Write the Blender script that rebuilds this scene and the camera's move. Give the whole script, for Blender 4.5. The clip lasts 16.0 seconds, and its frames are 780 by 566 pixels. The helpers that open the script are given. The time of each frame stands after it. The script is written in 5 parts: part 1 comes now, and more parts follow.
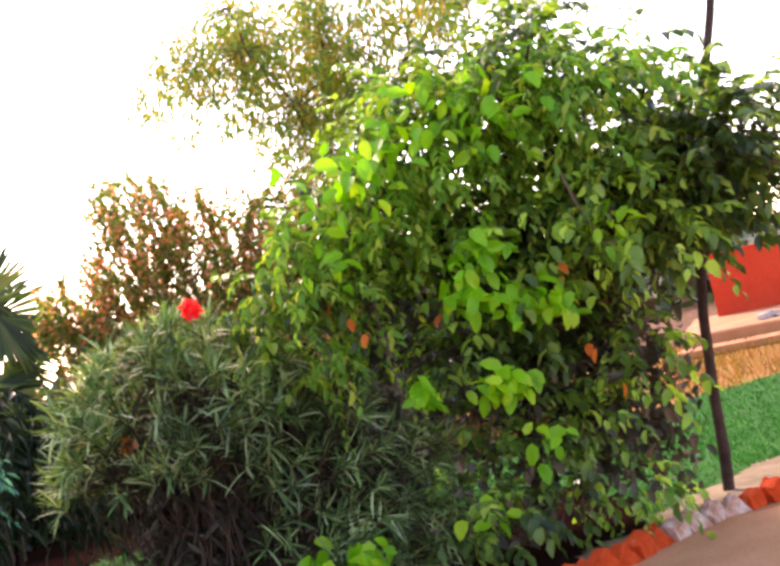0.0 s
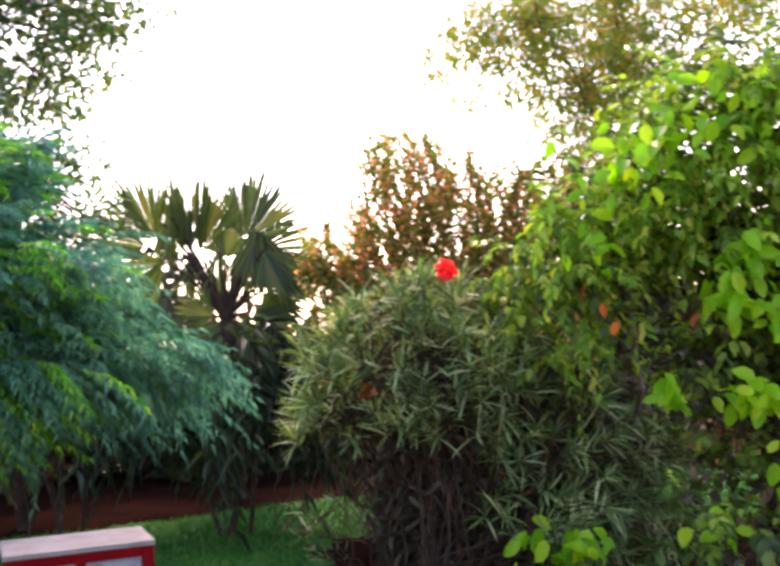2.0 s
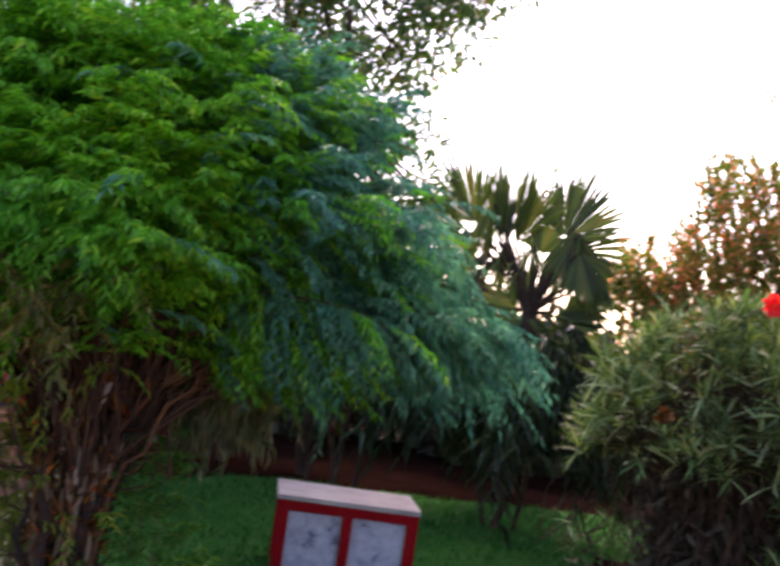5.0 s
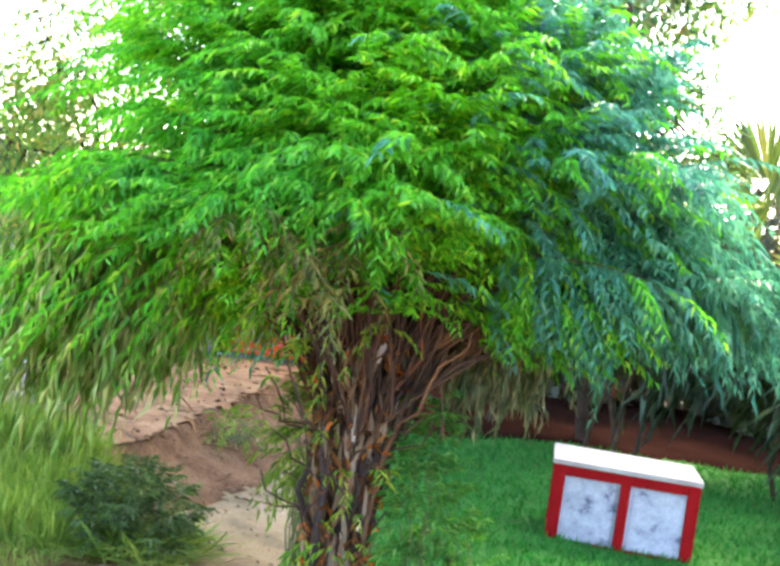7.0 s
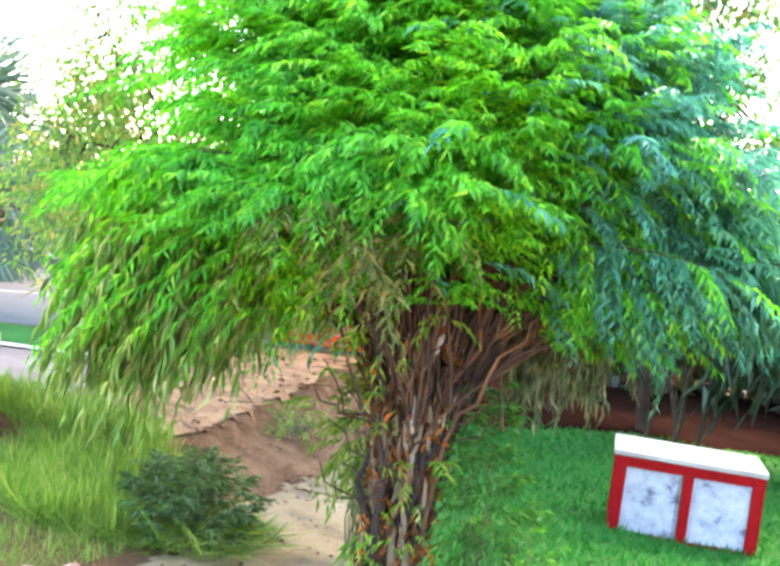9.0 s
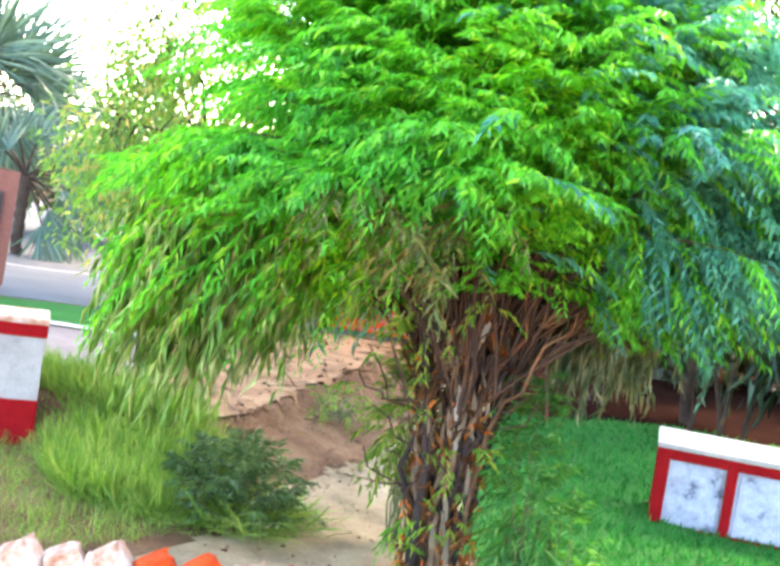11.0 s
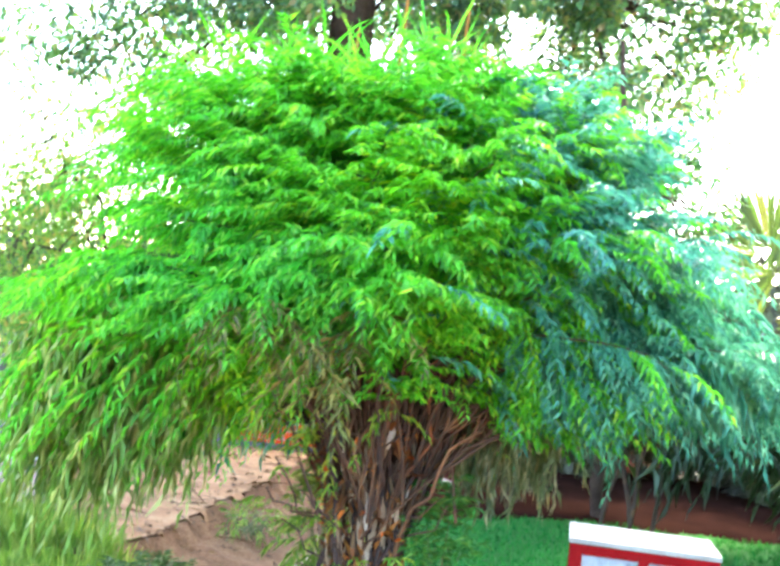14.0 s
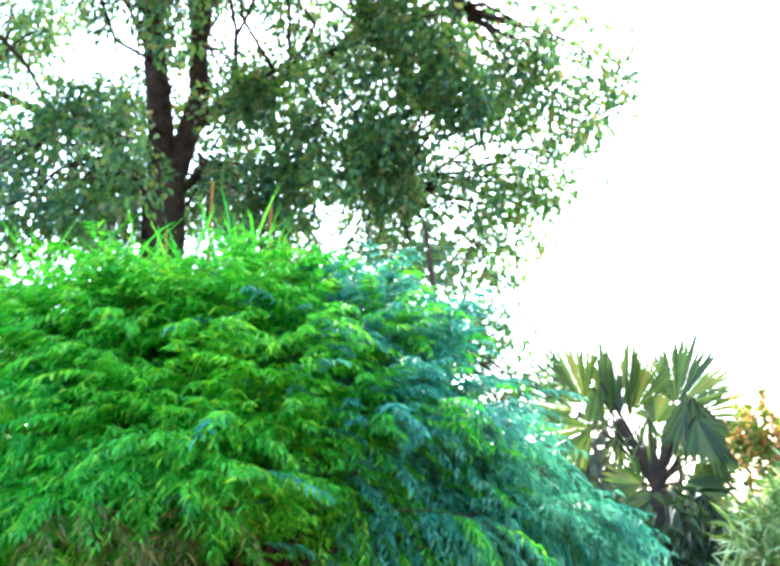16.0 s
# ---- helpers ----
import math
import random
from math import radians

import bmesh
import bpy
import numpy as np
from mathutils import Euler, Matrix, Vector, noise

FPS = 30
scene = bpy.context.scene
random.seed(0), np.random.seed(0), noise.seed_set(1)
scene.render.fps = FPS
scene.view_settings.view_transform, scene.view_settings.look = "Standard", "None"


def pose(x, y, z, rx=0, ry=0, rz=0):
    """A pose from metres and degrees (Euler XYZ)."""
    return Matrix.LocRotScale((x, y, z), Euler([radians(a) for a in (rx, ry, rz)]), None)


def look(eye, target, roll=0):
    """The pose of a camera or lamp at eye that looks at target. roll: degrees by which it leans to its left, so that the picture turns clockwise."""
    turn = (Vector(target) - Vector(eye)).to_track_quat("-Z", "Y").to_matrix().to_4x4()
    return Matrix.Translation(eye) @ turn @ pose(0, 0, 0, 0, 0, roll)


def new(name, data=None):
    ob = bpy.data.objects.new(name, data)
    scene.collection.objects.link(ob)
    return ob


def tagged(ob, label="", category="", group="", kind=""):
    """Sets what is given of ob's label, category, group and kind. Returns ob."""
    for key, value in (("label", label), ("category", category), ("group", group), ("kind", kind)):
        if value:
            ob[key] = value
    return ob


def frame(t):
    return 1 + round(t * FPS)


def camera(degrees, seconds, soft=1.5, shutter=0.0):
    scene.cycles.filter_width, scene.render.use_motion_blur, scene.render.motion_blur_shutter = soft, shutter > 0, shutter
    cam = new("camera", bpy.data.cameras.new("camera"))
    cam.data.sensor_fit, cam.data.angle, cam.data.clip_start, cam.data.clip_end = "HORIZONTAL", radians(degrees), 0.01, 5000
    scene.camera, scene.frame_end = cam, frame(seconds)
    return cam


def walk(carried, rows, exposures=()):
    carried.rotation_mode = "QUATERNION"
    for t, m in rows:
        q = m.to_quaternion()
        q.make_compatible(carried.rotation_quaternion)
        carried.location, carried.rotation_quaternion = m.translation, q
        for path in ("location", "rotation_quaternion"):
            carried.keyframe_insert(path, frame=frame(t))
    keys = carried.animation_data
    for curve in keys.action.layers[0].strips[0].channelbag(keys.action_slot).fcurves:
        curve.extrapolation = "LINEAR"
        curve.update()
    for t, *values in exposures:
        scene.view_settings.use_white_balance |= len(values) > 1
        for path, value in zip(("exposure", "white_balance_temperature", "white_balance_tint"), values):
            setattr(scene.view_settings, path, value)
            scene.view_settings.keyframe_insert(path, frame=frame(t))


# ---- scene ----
EYE = Vector((0.0, 0.0, 1.6))
cam = camera(37.68, 16.0, soft=3.2, shutter=0.5)

# seconds, heading to the left of +y, pitch, roll (degrees), eye: the camera sways a little in the hand as it turns
ROWS = [
    (0.0, -17.47, 1.91, -12.51, (0.028, -0.113, 1.670)),
    (0.5, -16.18, 1.29, -11.09, (0.024, -0.111, 1.675)),
    (1.0, -13.03, 0.77, -8.37, (0.017, -0.092, 1.681)),
    (1.5, -9.05, 1.04, -6.69, (0.015, -0.099, 1.679)),
    (2, -4.89, 2.34, -3.30, (0.003, -0.087, 1.659)),
    (2.5, -3.14, 2.43, 0.26, (-0.015, -0.073, 1.643)),
    (3, -1.83, 2.21, 2.33, (-0.031, -0.050, 1.632)),
    (3.5, -0.22, 2.53, 3.97, (-0.039, -0.037, 1.624)),
    (4, 1.89, 3.32, 5.26, (-0.050, -0.028, 1.612)),
    (4.5, 6.44, 2.67, 7.06, (-0.063, -0.002, 1.609)),
    (5, 10.10, 1.80, 8.42, (-0.070, 0.037, 1.608)),
    (5.2, 12.35, 1.06, 8.25, (-0.066, 0.049, 1.612)),
    (7.3, 24.29, -2.14, 8.20, (-0.031, 0.108, 1.610)),
    (7.5, 24.52, -2.15, 8.05, (-0.030, 0.112, 1.611)),
    (8, 26.14, -2.51, 7.69, (-0.036, 0.118, 1.612)),
    (8.5, 26.34, -2.84, 7.78, (-0.045, 0.125, 1.614)),
    (8.7, 26.43, -2.92, 7.74, (-0.050, 0.129, 1.613)),
    (10.8, 28.42, -3.32, 8.58, (-0.053, 0.111, 1.612)),
    (11, 28.66, -3.92, 8.72, (-0.062, 0.115, 1.610)),
    (11.5, 29.28, -5.19, 9.15, (-0.091, 0.154, 1.604)),
    (12, 28.99, -4.40, 8.86, (-0.107, 0.182, 1.604)),
    (12.5, 27.80, -2.05, 8.55, (-0.097, 0.173, 1.612)),
    (13, 26.52, -0.51, 7.98, (-0.069, 0.129, 1.622)),
    (13.5, 25.88, 0.73, 7.15, (-0.043, 0.095, 1.629)),
    (14, 24.76, 1.87, 6.07, (-0.011, 0.073, 1.636)),
    (14.5, 22.47, 4.35, 4.37, (0.029, 0.048, 1.646)),
    (15, 19.35, 7.47, 1.88, (0.056, 0.010, 1.637)),
    (15.5, 17.81, 9.95, 0.03, (0.078, -0.030, 1.626)),
    (16, 16.60, 11.46, -0.38, (0.085, -0.051, 1.621)),
]


def heading(yaw, pitch):
    a, b = radians(yaw), radians(pitch)
    return Vector((-math.sin(a) * math.cos(b), math.cos(a) * math.cos(b), math.sin(b)))


walk(cam, [(t, look(eye, Vector(eye) + heading(a, b), c)) for t, a, b, c, eye in ROWS],
     exposures=[(0.0, 2.32, 7500, 36), (2.0, 2.15, 7400, 35), (3.5, 1.72, 7100, 36), (4.5, 1.55, 7100, 37), (5.2, 1.56, 7100, 35),
                (7.3, 3.75, 7100, 10), (12.0, 4.07, 7100, 11), (14.0, 4.12, 6600, 6), (15.0, 3.93, 6200, 5), (15.5, 3.72, 6000, 4), (16.0, 3.38, 5850, 4)])

# ---- light: a veiled sun behind the shrubs and an open bright sky ----
SUN_YAW, SUN_UP = 0.0, 44.0
world = bpy.data.worlds.new("evening_sky")
scene.world = world
world.use_nodes = True
wn = world.node_tree.nodes
sky = wn.new("ShaderNodeTexSky")
sky.sky_type, sky.sun_disc = "NISHITA", False
sky.sun_elevation, sky.sun_rotation = radians(SUN_UP), radians(-SUN_YAW)
sky.air_density, sky.dust_density, sky.ozone_density = 1.0, 1.5, 1.0
world.node_tree.links.new(sky.outputs[0], wn["Background"].inputs[0])
wn["Background"].inputs[1].default_value = 0.15
sun = new("sun", bpy.data.lights.new("sun", "SUN"))
sun.data.energy, sun.data.angle, sun.data.color = 1.0, radians(14), (1.0, 0.86, 0.66)
sun.matrix_world = look(heading(SUN_YAW, SUN_UP) * 50, (0, 0, 0))


# ---- materials ----
def nodes_of(name):
    m = bpy.data.materials.new(name)
    m.use_nodes = True
    return m, m.node_tree.nodes, m.node_tree.links, m.node_tree.nodes["Principled BSDF"]


def ramp(nt, links, source, stops):
    r = nt.new("ShaderNodeValToRGB")
    while len(r.color_ramp.elements) < len(stops):
        r.color_ramp.elements.new(0.5)
    for e, (p, c) in zip(r.color_ramp.elements, stops):
        e.position, e.color = p, (*c, 1)
    links.new(source, r.inputs[0])
    return r.outputs[0]


def noise_of(nt, links, scale, detail=4.0, rough=0.6, coord="Object"):
    tc, n = nt.new("ShaderNodeTexCoord"), nt.new("ShaderNodeTexNoise")
    n.inputs["Scale"].default_value, n.inputs["Detail"].default_value, n.inputs["Roughness"].default_value = scale, detail, rough
    links.new(tc.outputs[coord], n.inputs["Vector"])
    return n.outputs["Fac"]


def mix(nt, links, a, b, fac, mode="MIX"):
    m = nt.new("ShaderNodeMix")
    m.data_type, m.blend_type = "RGBA", mode
    for socket, v in ((m.inputs[6], a), (m.inputs[7], b), (m.inputs[0], fac)):
        if isinstance(v, (int, float)):
            socket.default_value = v
        elif isinstance(v, tuple):
            socket.default_value = (*v, 1)
        else:
            links.new(v, socket)
    return m.outputs[2]


def bump(nt, links, bsdf, height, strength, distance):
    b = nt.new("ShaderNodeBump")
    b.inputs["Strength"].default_value, b.inputs["Distance"].default_value = strength, distance
    links.new(height, b.inputs["Height"])
    links.new(b.outputs[0], bsdf.inputs["Normal"])


def leaf_material(name, stops, through_light=0.45, rough=0.45, patch=0.5, cool=(0.55, 0.6, 0.55), warm_tone=(1.25, 1.2, 1.1), grain=1.6, glow=(1.0, 1.0, 0.45), ends=(0.35, 0.68)):
    """Leaves: each one takes its own tone, with broad lighter and darker patches over the plant, and lets light through."""
    m, nt, links, bsdf = nodes_of(name)
    geo = nt.new("ShaderNodeNewGeometry")
    own = ramp(nt, links, geo.outputs["Random Per Island"], stops)
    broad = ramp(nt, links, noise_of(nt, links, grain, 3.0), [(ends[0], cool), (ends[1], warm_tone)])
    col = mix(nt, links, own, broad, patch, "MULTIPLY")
    links.new(col, bsdf.inputs["Base Color"])
    bsdf.inputs["Roughness"].default_value = rough
    bsdf.inputs["Specular IOR Level"].default_value = 0.35
    tr, ms = nt.new("ShaderNodeBsdfTranslucent"), nt.new("ShaderNodeMixShader")
    warm = mix(nt, links, col, glow, 1.0, "MULTIPLY")
    lift = mix(nt, links, warm, (1.6, 1.6, 1.6), 1.0, "MULTIPLY")
    links.new(lift, tr.inputs["Color"])
    ms.inputs[0].default_value = through_light
    links.new(bsdf.outputs[0], ms.inputs[1])
    links.new(tr.outputs[0], ms.inputs[2])
    links.new(ms.outputs[0], nt["Material Output"].inputs[0])
    return m


def rough_material(name, stops, scale=3.0, grain=60.0, rough=0.9, strength=0.4, distance=0.01, coord="Object", grain_mix=0.35):
    """Earth, stone, bark, paint: two scales of tone and relief."""
    m, nt, links, bsdf = nodes_of(name)
    base = ramp(nt, links, noise_of(nt, links, scale, 6.0, 0.62, coord), stops)
    fine = noise_of(nt, links, grain, 3.0, 0.6, coord)
    speck = ramp(nt, links, fine, [(0.3, (0.5, 0.5, 0.5)), (0.7, (1.25, 1.25, 1.25))])
    links.new(mix(nt, links, base, speck, grain_mix, "MULTIPLY"), bsdf.inputs["Base Color"])
    bsdf.inputs["Roughness"].default_value = rough
    bsdf.inputs["Specular IOR Level"].default_value = 0.1 if rough >= 0.9 else 0.35
    bump(nt, links, bsdf, fine, strength, distance)
    return m


BAMBOO = leaf_material("bamboo_leaf", [(0.0, (0.03, 0.20, 0.02)), (0.45, (0.06, 0.35, 0.035)), (0.8, (0.10, 0.46, 0.05)), (1.0, (0.22, 0.48, 0.06))], 0.5, 0.4, 0.9, (0.8, 0.92, 1.0), (1.7, 1.15, 0.45), 1.5, ends=(0.38, 0.64))
STRAP = leaf_material("strap_leaf", [(0.0, (0.03, 0.07, 0.025)), (0.6, (0.06, 0.14, 0.05)), (1.0, (0.16, 0.24, 0.11))], 0.25)
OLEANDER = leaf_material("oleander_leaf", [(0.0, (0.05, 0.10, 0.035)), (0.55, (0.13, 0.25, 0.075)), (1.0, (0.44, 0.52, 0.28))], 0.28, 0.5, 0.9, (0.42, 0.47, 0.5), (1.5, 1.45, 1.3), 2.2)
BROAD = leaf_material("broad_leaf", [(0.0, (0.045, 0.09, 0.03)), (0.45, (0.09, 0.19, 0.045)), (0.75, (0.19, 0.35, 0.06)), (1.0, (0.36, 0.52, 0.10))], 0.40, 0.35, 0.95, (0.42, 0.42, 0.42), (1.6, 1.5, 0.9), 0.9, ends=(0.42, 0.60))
BRIGHT = leaf_material("young_leaf", [(0.0, (0.12, 0.40, 0.012)), (0.6, (0.22, 0.55, 0.015)), (1.0, (0.40, 0.62, 0.02))], 0.5, 0.4, 0.2)
BLUSH = leaf_material("reddish_leaf", [(0.0, (0.09, 0.20, 0.04)), (0.64, (0.23, 0.36, 0.07)), (0.78, (0.68, 0.30, 0.14)), (1.0, (0.92, 0.48, 0.32))], 0.62, 0.5, 0.6, (0.5, 0.9, 0.5), (1.4, 0.9, 0.85), 0.8, glow=(1.1, 0.88, 0.7))
YELLOWISH = leaf_material("yellowish_leaf", [(0.0, (0.10, 0.25, 0.05)), (0.6, (0.27, 0.33, 0.06)), (1.0, (0.56, 0.34, 0.06))], 0.5, 0.5, 0.5)
TREE_LEAF = leaf_material("tree_leaf", [(0.0, (0.045, 0.105, 0.075)), (0.5, (0.075, 0.18, 0.085)), (0.8, (0.15, 0.27, 0.08)), (1.0, (0.22, 0.17, 0.11))], 0.42, 0.35, 0.8, (0.7, 0.7, 0.9), (1.5, 1.4, 0.9), 0.8)
PALM = leaf_material("palm_leaf", [(0.0, (0.03, 0.05, 0.02)), (0.5, (0.06, 0.09, 0.025)), (0.85, (0.11, 0.18, 0.035)), (1.0, (0.18, 0.15, 0.045))], 0.3, 0.4)
FAR_LEAF = leaf_material("far_leaf", [(0.0, (0.04, 0.07, 0.04)), (1.0, (0.10, 0.14, 0.08))], 0.25, 0.6)
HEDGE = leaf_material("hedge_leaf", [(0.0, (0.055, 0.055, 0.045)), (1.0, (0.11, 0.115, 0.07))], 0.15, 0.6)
DRY = leaf_material("dry_leaf", [(0.0, (0.07, 0.025, 0.010)), (0.6, (0.20, 0.07, 0.018)), (1.0, (0.36, 0.15, 0.035))], 0.3, 0.6)
PETAL = leaf_material("petal", [(0.0, (0.75, 0.03, 0.04)), (1.0, (0.9, 0.10, 0.10))], 0.5, 0.5, 0.1)
GRASS = leaf_material("grass_blade", [(0.0, (0.012, 0.12, 0.022)), (0.6, (0.020, 0.20, 0.038)), (1.0, (0.045, 0.25, 0.05))], 0.3, 0.9)
LONG_GRASS = leaf_material("long_grass", [(0.0, (0.07, 0.15, 0.02)), (0.6, (0.14, 0.25, 0.035)), (1.0, (0.30, 0.34, 0.09))], 0.4, 0.55)
STRAW = leaf_material("dry_grass", [(0.0, (0.17, 0.075, 0.018)), (0.6, (0.28, 0.13, 0.028)), (1.0, (0.18, 0.18, 0.035))], 0.3, 0.9)
SOIL = rough_material("soil", [(0.3, (0.09, 0.045, 0.022)), (0.5, (0.17, 0.085, 0.043)), (0.72, (0.26, 0.15, 0.08))], 3.4, 36, 0.95, 1.0, 0.035)
# earth under the shrubs: their shade is put into this near-black colour
SHADED_SOIL = rough_material("shaded_soil", [(0.3, (0.012, 0.0055, 0.0045)), (0.7, (0.030, 0.0125, 0.009))], 1.5, 45, 1.0, 0.8, 0.03)
SHADED_SOIL.node_tree.nodes["Principled BSDF"].inputs["Specular IOR Level"].default_value = 0.0
SAND = rough_material("sandy_path", [(0.3, (0.17, 0.125, 0.075)), (0.5, (0.29, 0.21, 0.125)), (0.7, (0.37, 0.28, 0.175))], 3.5, 60, 0.95, 0.8, 0.018)
RED_EARTH = rough_material("red_earth", [(0.3, (0.17, 0.08, 0.04)), (0.5, (0.30, 0.155, 0.075)), (0.7, (0.37, 0.22, 0.12))], 4.0, 38, 0.95, 0.9, 0.025)
TURF = rough_material("turf", [(0.3, (0.022, 0.10, 0.016)), (0.7, (0.04, 0.17, 0.028))], 1.2, 70, 0.95, 0.8, 0.02)
DRY_TURF = rough_material("dry_turf", [(0.3, (0.27, 0.10, 0.025)), (0.55, (0.33, 0.16, 0.035)), (0.72, (0.15, 0.16, 0.03))], 0.8, 40, 0.95, 0.6, 0.02)
ASPHALT = rough_material("asphalt", [(0.3, (0.035, 0.038, 0.047)), (0.7, (0.06, 0.064, 0.078))], 1.0, 120, 0.85, 0.3, 0.004)
PAVING = rough_material("pale_paving", [(0.3, (0.19, 0.13, 0.105)), (0.7, (0.30, 0.215, 0.175))], 2.5, 60, 0.9, 0.5, 0.008)
TERRACE = rough_material("terrace_paving", [(0.3, (0.40, 0.17, 0.07)), (0.7, (0.55, 0.27, 0.13))], 1.2, 60, 0.9, 0.3, 0.005)
WORN_WHITE = rough_material("scuffed_white_paint", [(0.34, (0.12, 0.125, 0.18)), (0.43, (0.33, 0.335, 0.42)), (0.6, (0.44, 0.445, 0.53))], 9.0, 60, 0.75, 0.35, 0.003, grain_mix=0.3)
RED = rough_material("red_paint", [(0.3, (0.21, 0.004, 0.006)), (0.6, (0.28, 0.006, 0.008)), (0.75, (0.32, 0.02, 0.016))], 5.0, 70, 0.9, 0.3, 0.003, grain_mix=0.2)
BRICK_RED = rough_material("red_washed_brick", [(0.3, (0.50, 0.045, 0.010)), (0.6, (0.66, 0.08, 0.016)), (0.72, (0.62, 0.26, 0.15))], 14.0, 90, 0.9, 0.8, 0.010)
BRICK_PALE = rough_material("whitewashed_brick", [(0.3, (0.36, 0.13, 0.07)), (0.45, (0.56, 0.32, 0.22)), (0.6, (0.66, 0.50, 0.41))], 13.0, 90, 0.9, 0.8, 0.010)
WALL_RED = rough_material("red_wall_paint", [(0.3, (0.55, 0.035, 0.008)), (0.7, (0.70, 0.07, 0.016))], 0.7, 30, 0.85, 0.3, 0.01)
BOARD = rough_material("red_brown_board", [(0.3, (0.17, 0.05, 0.035)), (0.7, (0.24, 0.075, 0.05))], 2.0, 40, 0.7, 0.3, 0.005)
BARK = rough_material("bark", [(0.3, (0.035, 0.022, 0.018)), (0.6, (0.085, 0.055, 0.042)), (0.75, (0.15, 0.105, 0.08))], 6.0, 55, 0.95, 0.9, 0.02)
CULM = rough_material("dark_culm", [(0.3, (0.02, 0.012, 0.009)), (0.55, (0.055, 0.03, 0.018)), (0.72, (0.15, 0.075, 0.03))], 7.0, 50, 0.75, 0.7, 0.01)


def culm_material():
    m, nt, links, bsdf = nodes_of("culm")
    info = nt.new("ShaderNodeObjectInfo")
    own = ramp(nt, links, info.outputs["Random"], [(0.0, (0.010, 0.006, 0.007)), (0.6, (0.028, 0.015, 0.012)), (0.8, (0.11, 0.040, 0.012)), (1.0, (0.13, 0.09, 0.05))])
    broad = ramp(nt, links, noise_of(nt, links, 9.0, 5.0), [(0.35, (0.35, 0.3, 0.3)), (0.65, (1.5, 1.35, 1.2))])
    links.new(mix(nt, links, own, broad, 0.9, "MULTIPLY"), bsdf.inputs["Base Color"])
    bsdf.inputs["Roughness"].default_value = 0.75
    bump(nt, links, bsdf, noise_of(nt, links, 60.0), 0.7, 0.01)
    return m


CULM_OWN = culm_material()
TWIG = rough_material("twig", [(0.3, (0.09, 0.06, 0.035)), (0.7, (0.20, 0.14, 0.08))], 9.0, 50, 0.85, 0.5, 0.005)
GREEN_STEM = rough_material("green_stem", [(0.3, (0.06, 0.09, 0.03)), (0.7, (0.15, 0.16, 0.06))], 9.0, 50, 0.7, 0.4, 0.004)
IRON = rough_material("dark_iron", [(0.3, (0.015, 0.014, 0.014)), (0.7, (0.035, 0.028, 0.024))], 8.0, 60, 0.55, 0.3, 0.003)
FRESH = leaf_material("fresh_leaf", [(0.0, (0.08, 0.25, 0.03)), (0.6, (0.19, 0.40, 0.05)), (1.0, (0.42, 0.47, 0.08))], 0.55, 0.5, 0.5)
PALE_LEAF = leaf_material("pale_strand", [(0.0, (0.09, 0.22, 0.035)), (0.6, (0.20, 0.34, 0.07)), (1.0, (0.46, 0.50, 0.22))], 0.35, 0.45)
# old inner leaves, coloured dark to stand for shade inside the plants
INNER_SHADE = leaf_material("old_inner_shade_leaf", [(0.0, (0.045, 0.040, 0.030)), (0.7, (0.085, 0.075, 0.050)), (1.0, (0.17, 0.095, 0.06))], 0.1, 0.7)
DIRTY_WHITE = rough_material("weathered_whitewash", [(0.3, (0.25, 0.215, 0.205)), (0.5, (0.36, 0.315, 0.30)), (0.7, (0.42, 0.375, 0.36))], 4.0, 50, 0.8, 0.3, 0.004, grain_mix=0.25)
# sky light and haze on the right-hand crown, put into the leaf colour
BAMBOO_SKY_TINT = leaf_material("bamboo_sky_tint_leaf", [(0.0, (0.025, 0.13, 0.09)), (0.45, (0.048, 0.22, 0.15)), (0.8, (0.082, 0.31, 0.21)), (1.0, (0.135, 0.35, 0.245))], 0.45, 0.4, 0.8, (0.6, 0.75, 0.95), (1.3, 1.2, 0.95), 1.5, glow=(1.0, 1.0, 0.8), ends=(0.36, 0.64))
PALM_GREY = leaf_material("grey_palm_leaf", [(0.0, (0.045, 0.085, 0.06)), (0.6, (0.08, 0.14, 0.105)), (1.0, (0.17, 0.24, 0.18))], 0.15, 0.5)
SHEATH = leaf_material("torn_sheath", [(0.0, (0.12, 0.075, 0.04)), (0.6, (0.26, 0.20, 0.15)), (1.0, (0.45, 0.39, 0.36))], 0.2, 0.8)
WEED = leaf_material("weed_leaf", [(0.0, (0.03, 0.15, 0.03)), (0.6, (0.06, 0.26, 0.05)), (1.0, (0.18, 0.36, 0.09))], 0.4, 0.6)
BACK_LEAF = leaf_material("back_tree_leaf", [(0.0, (0.08, 0.19, 0.05)), (0.75, (0.21, 0.34, 0.08)), (1.0, (0.46, 0.30, 0.12))], 0.6, 0.5, 0.5)
FALLEN = leaf_material("fallen_leaf", [(0.0, (0.05, 0.025, 0.013)), (0.6, (0.13, 0.065, 0.03)), (1.0, (0.26, 0.14, 0.06))], 0.15, 0.7)
PALE_COOL = leaf_material("pale_olive_strand", [(0.0, (0.07, 0.13, 0.06)), (0.6, (0.15, 0.20, 0.10)), (1.0, (0.34, 0.33, 0.20))], 0.3, 0.45)
ORANGE_LEAF = leaf_material("withered_leaf", [(0.0, (0.50, 0.09, 0.015)), (1.0, (0.75, 0.22, 0.04))], 0.4, 0.5, 0.2)
